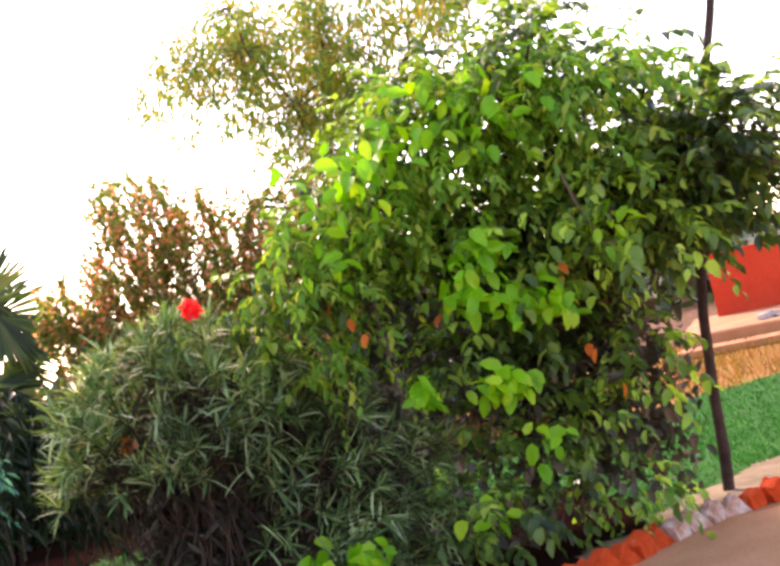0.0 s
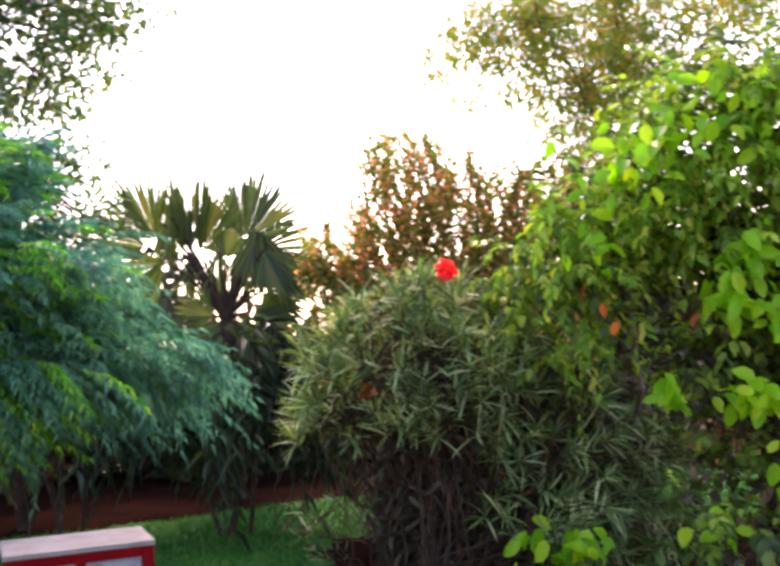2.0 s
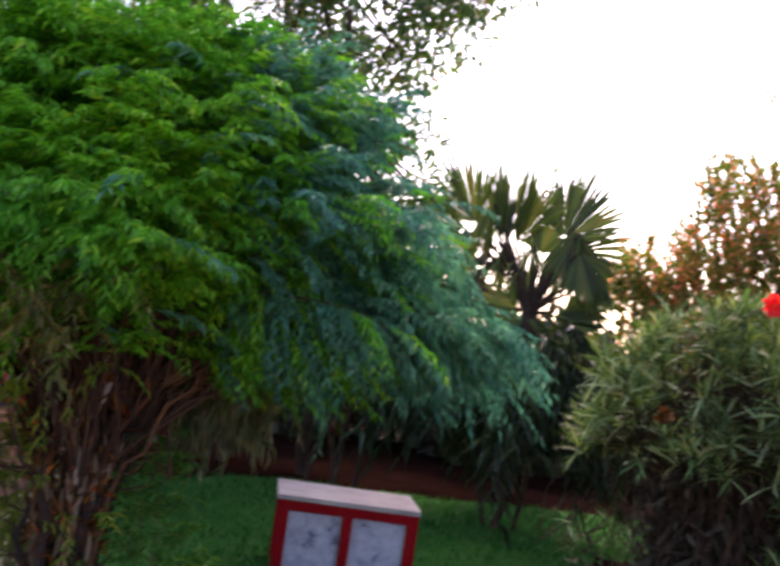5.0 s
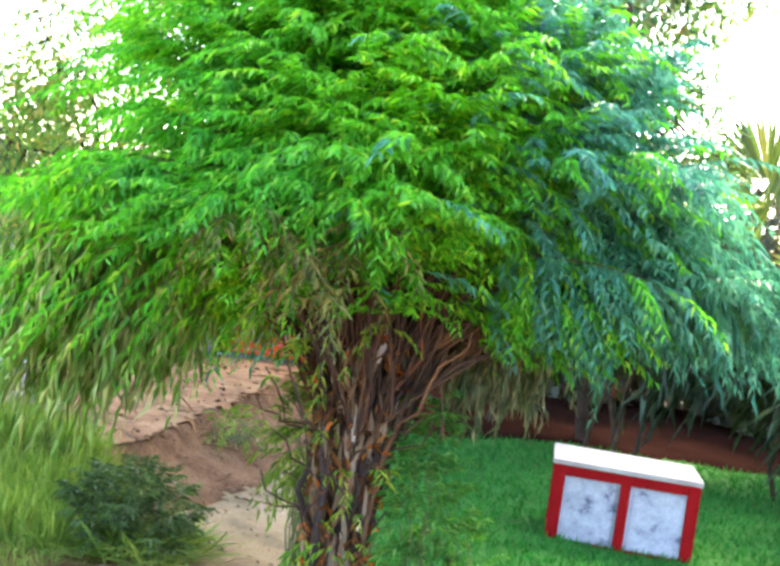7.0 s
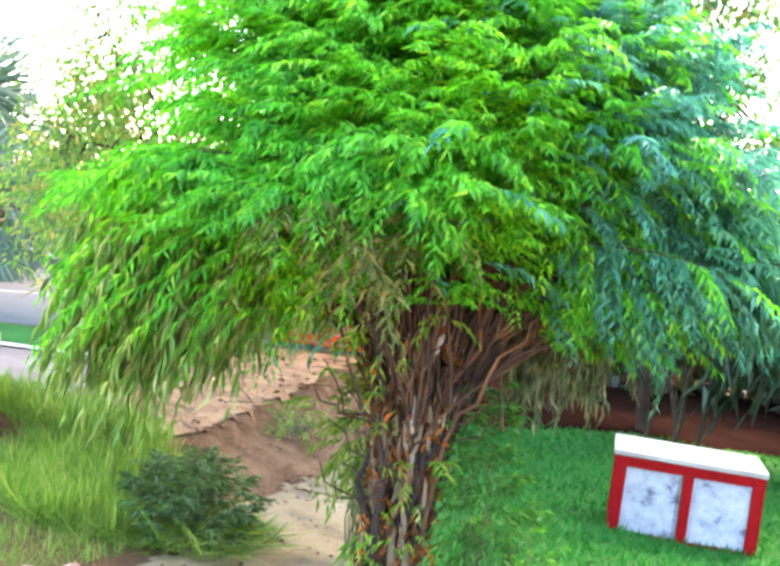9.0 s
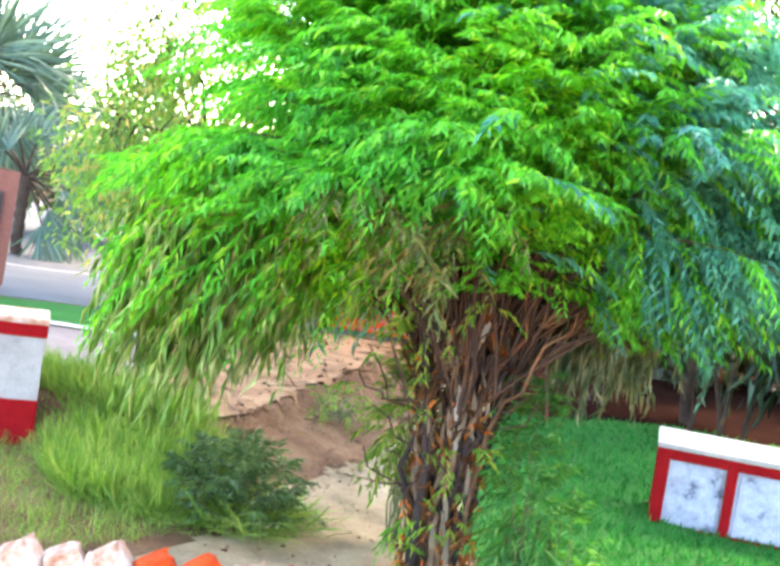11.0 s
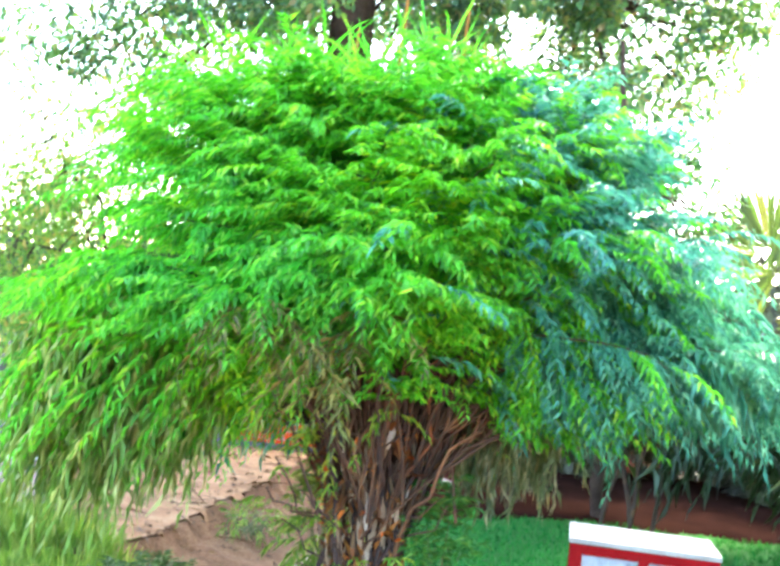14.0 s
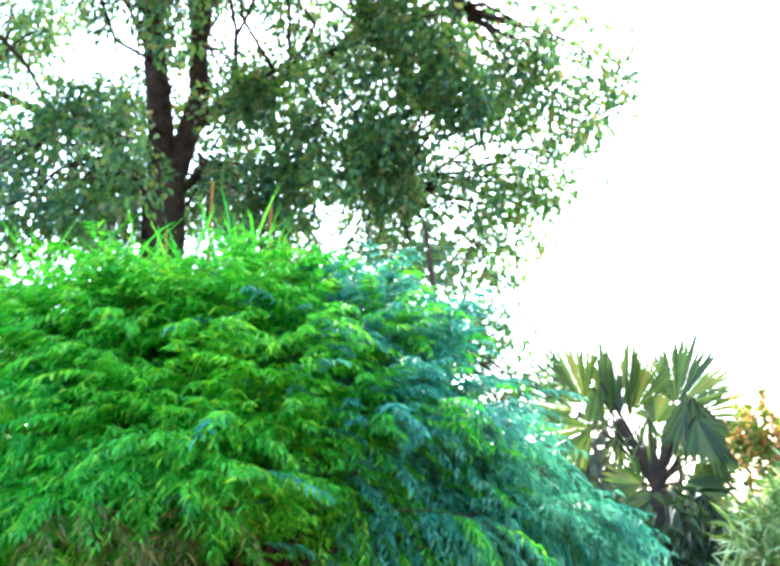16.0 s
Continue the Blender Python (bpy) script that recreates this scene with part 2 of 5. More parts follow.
# darker copy of the strap leaf: the shade behind the box in its colour
SHADE_STRAP = leaf_material("shaded_strap_leaf", [(0.0, (0.015, 0.03, 0.015)), (0.7, (0.03, 0.06, 0.028)), (1.0, (0.08, 0.12, 0.07))], 0.2)
DUST = rough_material("grey_dust", [(0.3, (0.075, 0.073, 0.078)), (0.5, (0.10, 0.097, 0.10)), (0.7, (0.13, 0.12, 0.115))], 0.8, 25, 0.95, 0.8, 0.03)
DRY_SPRAY = leaf_material("dry_spray", [(0.0, (0.06, 0.08, 0.02)), (0.6, (0.14, 0.17, 0.05)), (1.0, (0.28, 0.25, 0.09))], 0.35, 0.5)
STONE = rough_material("pale_stone", [(0.3, (0.40, 0.32, 0.26)), (0.7, (0.62, 0.55, 0.48))], 8.0, 70, 0.9, 0.6, 0.008)


# ---- mesh helpers ----
RNG = np.random.default_rng(7)


def reseed(n):
    global RNG
    RNG = np.random.default_rng(n)


def mesh_from(name, verts, faces, mat, smooth=False):
    """A mesh from numpy vertices and an (n, 3) or (n, 4) array of faces."""
    me = bpy.data.meshes.new(name)
    k, n = faces.shape[1], len(faces)
    me.vertices.add(len(verts))
    me.vertices.foreach_set("co", np.asarray(verts, np.float32).ravel())
    me.loops.add(n * k)
    me.loops.foreach_set("vertex_index", np.asarray(faces, np.int32).ravel())
    me.polygons.add(n)
    me.polygons.foreach_set("loop_start", np.arange(0, n * k, k, dtype=np.int32))
    if smooth:
        me.polygons.foreach_set("use_smooth", np.ones(n, bool))
    me.materials.append(mat)
    me.update(calc_edges=True)
    me.validate()
    return me


def put(name, data, parent=None, label="", kind=""):
    ob = new(name, data)
    if parent is not None:
        ob.parent = parent
    return tagged(ob, label, kind=kind)


def part(name, bm, material, parent, label=""):
    me = bpy.data.meshes.new(name)
    bm.to_mesh(me)
    bm.free()
    me.materials.append(material)
    return put(name, me, parent, label)


def thing(name, at, label, category, group="", kind=""):
    ob = new(name)
    ob.empty_display_size = 0.1
    ob.location = at
    return tagged(ob, label, category, group, kind)


def unit(v):
    return v / np.maximum(np.linalg.norm(v, axis=-1, keepdims=True), 1e-9)


def join(pieces):
    """Joins (verts, faces) pairs."""
    vs, fs, n = [], [], 0
    for v, f in pieces:
        vs.append(v)
        fs.append(f + n)
        n += len(v)
    return np.concatenate(vs), np.concatenate(fs)


def tube(points, radii, sides=7, rough=0.0):
    """A tapered, slightly uneven tube along points."""
    p = np.asarray(points, float)
    r = np.broadcast_to(np.asarray(radii, float), (len(p),))
    t = unit(np.gradient(p, axis=0))
    a = unit(np.cross(t, np.array([0.31, 0.87, 0.38])))
    b = np.cross(t, a)
    ang = np.linspace(0, 2 * np.pi, sides, endpoint=False)
    rr = r[:, None] * (1 + rough * RNG.normal(size=(len(p), sides)))
    v = p[:, None] + rr[..., None] * (np.cos(ang)[None, :, None] * a[:, None] + np.sin(ang)[None, :, None] * b[:, None])
    i, j = np.meshgrid(np.arange(len(p) - 1), np.arange(sides), indexing="ij")
    k = (j + 1) % sides
    f = np.stack([i * sides + j, i * sides + k, (i + 1) * sides + k, (i + 1) * sides + j], -1).reshape(-1, 4)
    return v.reshape(-1, 3), f


def curve_points(a, b, n=7, sag=0.0, wobble=0.0, rise=0.0):
    """Points from a to b, bowed upwards by rise (as a share of the length) and sagging at the end."""
    a, b = np.asarray(a, float), np.asarray(b, float)
    s = np.linspace(0, 1, n)[:, None]
    length = np.linalg.norm(b - a)
    p = a + (b - a) * s
    p[:, 2:] += length * (rise * np.sin(np.pi * s) - sag * s**2 * (1 - s) * 2)
    w = RNG.normal(size=(n, 3)) * wobble * length
    w[0] = w[-1] = 0
    return p + w


def blade(width=0.2, droop=0.15, fold=0.06):
    """A narrow leaf, one metre long along x."""
    v = np.array([[0, 0, 0], [0.4, width / 2, fold], [0.4, -width / 2, fold], [1, 0, -droop]], float)
    return v, np.array([[0, 2, 3], [0, 3, 1]])


def long_blade(width=0.1, droop=0.3):
    """A bent strap leaf, one metre long along x."""
    v = []
    for x, w in ((0, 0.4), (0.35, 1.0), (0.7, 0.8)):
        v += [[x, width / 2 * w, -droop * x * x], [x, -width / 2 * w, -droop * x * x]]
    v.append([0.98, 0, -droop])
    return np.array(v, float), np.array([[0, 1, 3], [0, 3, 2], [2, 3, 5], [2, 5, 4], [4, 5, 6]])


def fan_finger(droop=0.05, joined=0.5):
    """One pleat of a fan leaf, one metre long along x: joined to its neighbours near the hub, a free tapering finger beyond; its width is its angle."""
    v = []
    for x, w in ((0.06, 0.06), (joined, joined), (0.80, 0.48)):
        v += [[x, w / 2, -droop * x * x], [x, 0, 0.03 * x - droop * x * x], [x, -w / 2, -droop * x * x]]
    v.append([1.0, 0, -droop * 1.3])
    return np.array(v, float), np.array([[0, 1, 4], [0, 4, 3], [1, 2, 5], [1, 5, 4], [3, 4, 7], [3, 7, 6], [4, 5, 8], [4, 8, 7], [6, 7, 9], [7, 8, 9]])


def round_leaf(width=0.8, droop=0.15, fold=0.08):
    """A broad rounded leaf, folded along its middle, one metre long along x."""
    v = np.array([[0, 0, 0], [0.5, 0, -droop * 0.2], [1, 0, -droop], [0.22, width * 0.42, fold], [0.62, width * 0.46, fold * 0.8], [0.9, width * 0.2, -droop * 0.5],
                  [0.22, -width * 0.42, fold], [0.62, -width * 0.46, fold * 0.8], [0.9, -width * 0.2, -droop * 0.5]], float)
    return v, np.array([[0, 1, 3], [3, 1, 4], [4, 1, 5], [5, 1, 2], [0, 6, 1], [6, 7, 1], [7, 8, 1], [8, 2, 1]])


def scatter(leaf, at, along, size, up=None, width=None):
    """Copies of a leaf (verts, faces) with their roots at `at`, pointing along `along`."""
    v, f = leaf
    n = len(at)
    x = unit(along)
    up = RNG.normal(size=(n, 3)) * 0.5 + (0, 0, 1) if up is None else up
    y = unit(np.cross(up, x))
    z = np.cross(x, y)
    size = np.broadcast_to(np.asarray(size, float), (n,))[:, None, None]
    w = v[None] * (1 if width is None else np.stack([np.ones(n), width, np.ones(n)], -1)[:, None])
    out = at[:, None] + size * (w[..., :1] * x[:, None] + w[..., 1:2] * y[:, None] + w[..., 2:] * z[:, None])
    faces = f[None] + (np.arange(n) * len(v))[:, None, None]
    return out.reshape(-1, 3), faces.reshape(-1, f.shape[1])


def ball(n, radius=1.0, hollow=0.0):
    """Random points in a ball, in its outer shell if hollow is near 1."""
    d = unit(RNG.normal(size=(n, 3)))
    return d * radius * (hollow**3 + (1 - hollow**3) * RNG.random((n, 1))) ** (1 / 3)


def feathers(at, along, length, leaflets=12, leaf=0.3, width=0.16, droop=0.5, shape=None, splay=0.75):
    """Arching sprays: a bowed stalk with narrow leaflets hanging on both sides."""
    n = len(at)
    x = unit(along)
    side = unit(np.cross(x, (0, 0, 1.0)) + 1e-6)
    s = np.linspace(0.12, 1.0, leaflets)
    length = np.broadcast_to(np.asarray(length, float), (n,))
    pos = at[:, None] + length[:, None, None] * (x[:, None] * s[None, :, None] + np.array([0, 0, -1.0]) * droop * (s**2)[None, :, None])
    tang = unit(x[:, None] + np.array([0, 0, -1.0]) * droop * 2 * s[None, :, None])
    sgn = np.where(np.arange(leaflets) % 2, 1.0, -1.0)[None, :, None]
    d = tang * (1.5 - splay) + side[:, None] * sgn * splay + np.array([0, 0, -0.30]) + RNG.normal(size=(n, leaflets, 3)) * 0.22
    sz = length[:, None] * leaf * (1.15 - 0.6 * np.abs(s - 0.45))[None] * RNG.uniform(0.7, 1.2, (n, leaflets))
    up = np.array([0, 0, 1.0]) + RNG.normal(size=(n * leaflets, 3)) * 0.35
    return scatter(shape or blade(width, 0.25), pos.reshape(-1, 3), d.reshape(-1, 3), sz.ravel(), up)


def box_bm(size, bevel=0.01, at=(0, 0, 0), jitter=0.0, turn=None):
    bm = bmesh.new()
    bmesh.ops.create_cube(bm, size=1.0)
    bmesh.ops.scale(bm, vec=size, verts=bm.verts)
    if bevel:
        bmesh.ops.bevel(bm, geom=bm.edges[:], offset=bevel, segments=2, profile=0.6, affect="EDGES")
    for v in bm.verts:
        v.co += Vector([random.uniform(-jitter, jitter) for _ in range(3)])
    if turn is not None:
        bmesh.ops.transform(bm, matrix=turn, verts=bm.verts)
    bmesh.ops.translate(bm, vec=at, verts=bm.verts)
    return bm


# ---- ground ----
LEDGE = np.array([(-40, 2.0), (-14, 4.3), (-5.6, 4.8), (-4.15, 4.9), (-3.80, 5.08), (-3.86, 5.6), (-4.15, 6.6), (-4.58, 8.17), (-5.5, 11), (-7, 16), (-14, 30), (-40, 60)], float)


def inside(poly, x, y):
    hit = np.zeros(np.shape(x), bool)
    for (ax, ay), (bx, by) in zip(poly, np.roll(poly, -1, axis=0)):
        cross = (ay > y) != (by > y)
        with np.errstate(divide="ignore", invalid="ignore"):
            hit ^= cross & (x < (bx - ax) * (y - ay) / (by - ay) + ax)
    return hit


def line_distance(line, x, y):
    best = np.full(np.shape(x), 1e9)
    for a, b in zip(line[:-1], line[1:]):
        ab = b - a
        s = np.clip(((x - a[0]) * ab[0] + (y - a[1]) * ab[1]) / (ab @ ab), 0, 1)
        best = np.minimum(best, np.hypot(x - a[0] - s * ab[0], y - a[1] - s * ab[1]))
    return best


def ripple(x, y):
    return 0.018 * np.sin(1.7 * x + 0.6 * y) * np.sin(1.3 * y - 0.4 * x) + 0.010 * np.sin(5.1 * x + 1.3) * np.sin(4.3 * y + 0.7)


def ground_z(x, y):
    """Height of the ground: level, with an earth terrace about 0.25 m higher beyond the ledge."""
    x, y = np.asarray(x, float), np.asarray(y, float)
    d = line_distance(LEDGE, x, y) * np.where(inside(LEDGE, x, y), 1, -1)
    d = d + 0.022 * np.sin(5.3 * x + 2.1 * y) + 0.014 * np.sin(17 * y - 9 * x) + 0.010 * np.sin(29 * y + 11 * x)
    s = np.interp(d, [-0.6, -0.35, -0.05, -0.035, 0.0], [0.0, 0.16, 0.56, 0.62, 1.0])
    return 0.25 * s + ripple(x, y) * np.exp(-((np.hypot(x, y) / 30) ** 2))


def sheet(name, xs, ys, mat, keep=None, lift=0.0, label="", category="", kind="structure"):
    """A draped sheet over the grid xs, ys; keep(x, y) says which cells belong to it."""
    X, Y = np.meshgrid(xs, ys, indexing="ij")
    v = np.stack([X, Y, ground_z(X, Y) + lift], -1).reshape(-1, 3)
    i, j = np.meshgrid(np.arange(len(xs) - 1), np.arange(len(ys) - 1), indexing="ij")
    n = len(ys)
    f = np.stack([i * n + j, (i + 1) * n + j, (i + 1) * n + j + 1, i * n + j + 1], -1).reshape(-1, 4)
    if keep is not None:
        c = v[f].mean(1)
        f = f[keep(c[:, 0], c[:, 1])]
        used, f = np.unique(f, return_inverse=True)
        v, f = v[used], f.reshape(-1, 4)
    return tagged(new(name, mesh_from(name, v, f, mat, True)), label, category, kind=kind)


far = np.geomspace(1.0, 2600, 26)
fine_x = np.r_[np.arange(-14, -6.5, 0.25), np.arange(-6.5, -2.4, 0.05), np.arange(-2.4, 14.01, 0.25)]
fine_y = np.r_[np.arange(1.5, 3.0, 0.25), np.arange(3.0, 10.0, 0.06), np.arange(10.0, 22.01, 0.25)]
sheet("ground", np.r_[-14 - far[::-1], fine_x, 14 + far], np.r_[1.5 - far[::-1], fine_y, 22 + far], SOIL, None, -0.008, "bare brown earth running out to the horizon", "ground")

BORDER = np.array([(-6.2, 1.75), (-4.6, 2.5), (-3.7, 2.98), (-3.38, 3.20), (-2.97, 3.47), (-2.65, 3.67), (-2.34, 3.83), (-1.75, 4.12), (-0.6, 4.62), (1.0, 5.1), (2.67, 5.73), (3.18, 6.03), (3.63, 6.17), (3.97, 6.25), (4.29, 6.28), (6.0, 6.5), (8.0, 6.7)], float)
LAWN = np.array([(-1.80, 4.62), (-2.2, 5.25), (-2.75, 6.4), (-3.75, 9.0), (-2.6, 10.2), (-0.2, 11.35), (4, 11.7), (9, 12.1), (15, 12.6), (15, 8.6), (8.0, 7.8), (6.0, 7.65), (4.5, 7.35), (2.88, 6.5), (1, 5.5), (-0.6, 4.85)], float)
WALKWAY = np.concatenate([BORDER, [(9, 2), (6, -4), (-6, -4), (-7, 0)]])
CHANNEL = np.array([(-3.0, 3.35), (-2.5, 3.75), (-1.85, 4.25), (-2.22, 5.05), (-2.85, 6.6), (-3.9, 9.2), (-4.35, 9.3), (-3.45, 6.5), (-3.3, 5.3), (-3.0, 4.6), (-3.05, 4.0)], float)
EARTH = np.array([(-3.85, 5.14), (-3.90, 5.6), (-4.19, 6.6), (-4.63, 8.2), (-5.55, 11), (-7, 15), (-10, 14), (-6.6, 9), (-5.2, 5.6), (-4.5, 5.05)], float)
BANK = np.array([(4.5, 11.7), (9, 12.0), (15.5, 12.5), (17, 18), (12, 19.2), (8, 19.6), (5, 18)], float)


def ragged(poly, amount=0.06):
    def keep(x, y):
        return inside(poly, x + amount * np.sin(9 * y + 4 * x) + amount * 0.7 * np.sin(23 * y), y + amount * np.sin(8 * x - 3 * y))
    return keep


def spans(poly, step):
    lo, hi = poly.min(0) - 0.2, poly.max(0) + 0.2
    return np.arange(lo[0], hi[0], step), np.arange(lo[1], hi[1], step)


sheet("lawn", *spans(LAWN, 0.07), TURF, ragged(LAWN), 0.012, "close-cut green lawn behind the brick edging", "lawn")
sheet("walkway", *spans(WALKWAY, 0.1), TERRACE, ragged(WALKWAY, 0.01), 0.030, "dusty orange-beige walkway beside the brick edging", "path")
sheet("path", *spans(CHANNEL, 0.045), SAND, ragged(CHANNEL, 0.03), 0.014, "pale trodden sandy path beside the bamboo", "path")
sheet("earth_terrace", *spans(EARTH, 0.045), RED_EARTH, ragged(EARTH, 0.02), 0.012, "dry reddish earth terrace above the sandy path", "ground")
sheet("dry_bank", *spans(BANK, 0.12), DRY_TURF, ragged(BANK, 0.15), 0.010, "dry ochre grass beyond the lawn", "ground")
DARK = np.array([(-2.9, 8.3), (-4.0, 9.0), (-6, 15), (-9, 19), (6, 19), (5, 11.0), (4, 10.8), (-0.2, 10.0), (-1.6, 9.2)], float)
sheet("shaded_bed", *spans(DARK, 0.1), SHADED_SOIL, ragged(DARK), 0.006, "dark damp earth under the shrubs", "ground")

BARE = np.array([(2.4, 5.9), (3.2, 6.2), (4.3, 6.45), (6.0, 6.65), (8.0, 6.85), (8.0, 7.9), (6.0, 7.75), (4.5, 7.45), (2.9, 6.6)], float)
sheet("bare_verge", *spans(BARE, 0.08), SAND, ragged(BARE), 0.010, "pale bare ground between the bricks and the lawn", "ground")
# near-black sheet standing for the shade under the flowering shrubs
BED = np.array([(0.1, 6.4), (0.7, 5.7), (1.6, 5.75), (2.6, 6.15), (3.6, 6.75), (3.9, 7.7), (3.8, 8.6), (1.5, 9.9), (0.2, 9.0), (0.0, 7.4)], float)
sheet("shrub_bed", *spans(BED, 0.08), SHADED_SOIL, ragged(BED), 0.020, "dark earth bed under the flowering shrubs", "flower bed")

AWAY, ALONG = np.array([-0.7071, 0.7071]), np.array([0.7071, 0.7071])


def strip(name, near, far_, a, b, lift, mat, label, category):
    """A band of ground across the view beyond the pillar, between two distances."""
    u, w = np.linspace(near, far_, 24), np.linspace(a, b, 60)
    U, Wd = np.meshgrid(u, w, indexing="ij")
    p = U[..., None] * AWAY + Wd[..., None] * ALONG
    v = np.concatenate([p, (ground_z(p[..., 0], p[..., 1]) + lift)[..., None]], -1).reshape(-1, 3)
    i, j = np.meshgrid(np.arange(23), np.arange(59), indexing="ij")
    f = np.stack([i * 60 + j, (i + 1) * 60 + j, (i + 1) * 60 + j + 1, i * 60 + j + 1], -1).reshape(-1, 4)
    return tagged(new(name, mesh_from(name, v, f[:, ::-1], mat, True)), label, category, kind="structure")


strip("pavement", 6.9, 9.2, -5, 0.75, 0.030, PAVING, "pale worn paving behind the painted pillar", "pavement")
strip("kerb", 9.2, 9.34, -5, 0.75, 0.045, STONE, "low worn kerb between paving and grass", "kerb")
strip("verge", 9.34, 10.9, -6, 0.9, 0.018, TURF, "green grass verge beside the road", "verge")
strip("road", 10.9, 14.3, -9, 5.0, 0.024, ASPHALT, "blue-grey asphalt road", "road")
strip("road_line", 13.82, 13.90, -9, 5.0, 0.030, DIRTY_WHITE, "faded white line along the road's edge", "road marking")
strip("far_verge", 14.3, 32.0, -18, 6.0, 0.020, DUST, "dusty grey-brown ground across the road", "verge")


def lawn_blades(name, poly, count, low, high, mat, label, category, lean=0.45, width=0.09, dense=None):
    lo, hi = poly.min(0), poly.max(0)
    p = lo + (hi - lo) * RNG.random((count * 3, 2))
    if dense is not None:
        p = p[RNG.random(len(p)) < dense(p[:, 0], p[:, 1])]
    p = p[inside(poly, p[:, 0], p[:, 1])][:count]
    at = np.concatenate([p, ground_z(p[:, 0], p[:, 1])[:, None]], -1)
    d = RNG.normal(size=(len(p), 3)) * lean + (0, 0, 1)
    v, f = scatter(long_blade(width, 0.35) if high > 0.1 else blade(width * 1.6, 0.2), at, d, RNG.uniform(low, high, len(p)), RNG.normal(size=(len(p), 3)))
    return tagged(new(name, mesh_from(name, v, f, mat)), label, category, kind="stuff")


lawn_blades("lawn_grass", LAWN, 70000, 0.03, 0.075, GRASS, "short green blades of the lawn", "grass", dense=lambda x, y: np.clip(1.4 - 0.09 * y, 0.2, 1) * ~inside(BED, x, y))
MEADOW = np.array([(-6.2, 2.1), (-4.6, 2.72), (-3.7, 3.24), (-3.3, 3.52), (-3.15, 3.9), (-3.25, 4.6), (-3.5, 5.2), (-3.9, 5.35), (-5.2, 5.15), (-8, 4.6)], float)
lawn_blades("rough_grass", MEADOW, 26000, 0.04, 0.105, LONG_GRASS, "uncut yellow-green grass round the painted pillar", "grass", 0.5, 0.035)
MOUND = np.array([(-5.6, 4.95), (-4.42, 4.85), (-4.3, 4.4), (-3.8, 4.1), (-3.3, 4.2), (-3.3, 4.8), (-3.6, 5.1), (-4.2, 5.2), (-5.6, 5.2)], float)
lawn_blades("tall_grass", MOUND, 11000, 0.10, 0.25, LONG_GRASS, "tall soft green grass on the bank", "grass", 0.4, 0.03)
lawn_blades("dry_bank_grass", BANK, 9000, 0.08, 0.25, STRAW, "dry straw-coloured grass on the bank", "grass", 0.5, 0.07)


# ---- painted box, pillar, board and brickwork ----
def painted_box():
    at = Vector((-1.395, 7.085, 0.0))
    t = thing("planter_box", at, "low white and red painted masonry box standing on the lawn", "box")
    t.rotation_euler = (0, 0, radians(15.4))
    w, d, h = 0.85, 0.58, 0.485
    part("body", box_bm((w - 0.05, d - 0.05, h - 0.03), 0.004, (0, 0, (h - 0.03) / 2)), WORN_WHITE, t, "scuffed whitewashed masonry core")
    part("top_slab", box_bm((w + 0.02, d + 0.02, 0.032), 0.008, (0, 0, h - 0.014), 0.002), DIRTY_WHITE, t, "white painted slab with chipped edges")
    y = -d / 2
    for x, wide in ((-w / 2 + 0.035, 0.07), (0.0, 0.06), (w / 2 - 0.035, 0.07)):
        part("upright", box_bm((wide, 0.05, h - 0.032), 0.006, (x, y + 0.012, (h - 0.032) / 2), 0.001), RED, t, "dark red painted upright")
    for x in (-w / 2 + 0.035, w / 2 - 0.035):
        part("upright", box_bm((0.07, 0.05, h - 0.032), 0.006, (x, -y - 0.012, (h - 0.032) / 2), 0.001), RED, t, "dark red painted upright")
    for z, hh in ((h - 0.059, 0.056), (0.006, 0.012)):
        part("rail", box_bm((w - 0.004, 0.044, hh), 0.005, (0, y + 0.014, z), 0.001), RED, t, "dark red painted rail")
        for sx in (-1, 1):
            part("rail", box_bm((0.044, d - 0.06, hh), 0.005, (sx * (w / 2 - 0.016), 0, z), 0.001), RED, t, "dark red painted rail")
    for sx in (-1, 1):
        part("side_panel", box_bm((0.014, d - 0.1, h - 0.1), 0.003, (sx * (w / 2 - 0.019), 0, 0.19), 0.0015), RED, t, "dark red painted side")
    for x in (-0.205, 0.205):
        part("panel", box_bm((0.31, 0.012, h - 0.12), 0.003, (x, y + 0.022, 0.205), 0.0015), WORN_WHITE, t, "whitewashed panel with grey scuffs")


def painted_pillar():
    t = thing("pillar", (-4.76, 4.56, 0.0), "square masonry pillar painted red and white", "pillar")
    t.location.z = -0.085
    t.rotation_euler = (0, 0, radians(46))
    part("foot", box_bm((0.36, 0.36, 0.37), 0.012, (0, 0, 0.185), 0.002), RED, t, "deep red painted lower third")
    part("shaft", box_bm((0.352, 0.352, 0.36), 0.012, (0, 0, 0.54), 0.002), DIRTY_WHITE, t, "weathered whitewashed shaft")
    part("band", box_bm((0.372, 0.372, 0.07), 0.008, (0, 0, 0.745), 0.002), RED, t, "deep red painted band")
    part("cap", box_bm((0.376, 0.376, 0.035), 0.012, (0, 0, 0.797), 0.002), BRICK_PALE, t, "pale worn cap")


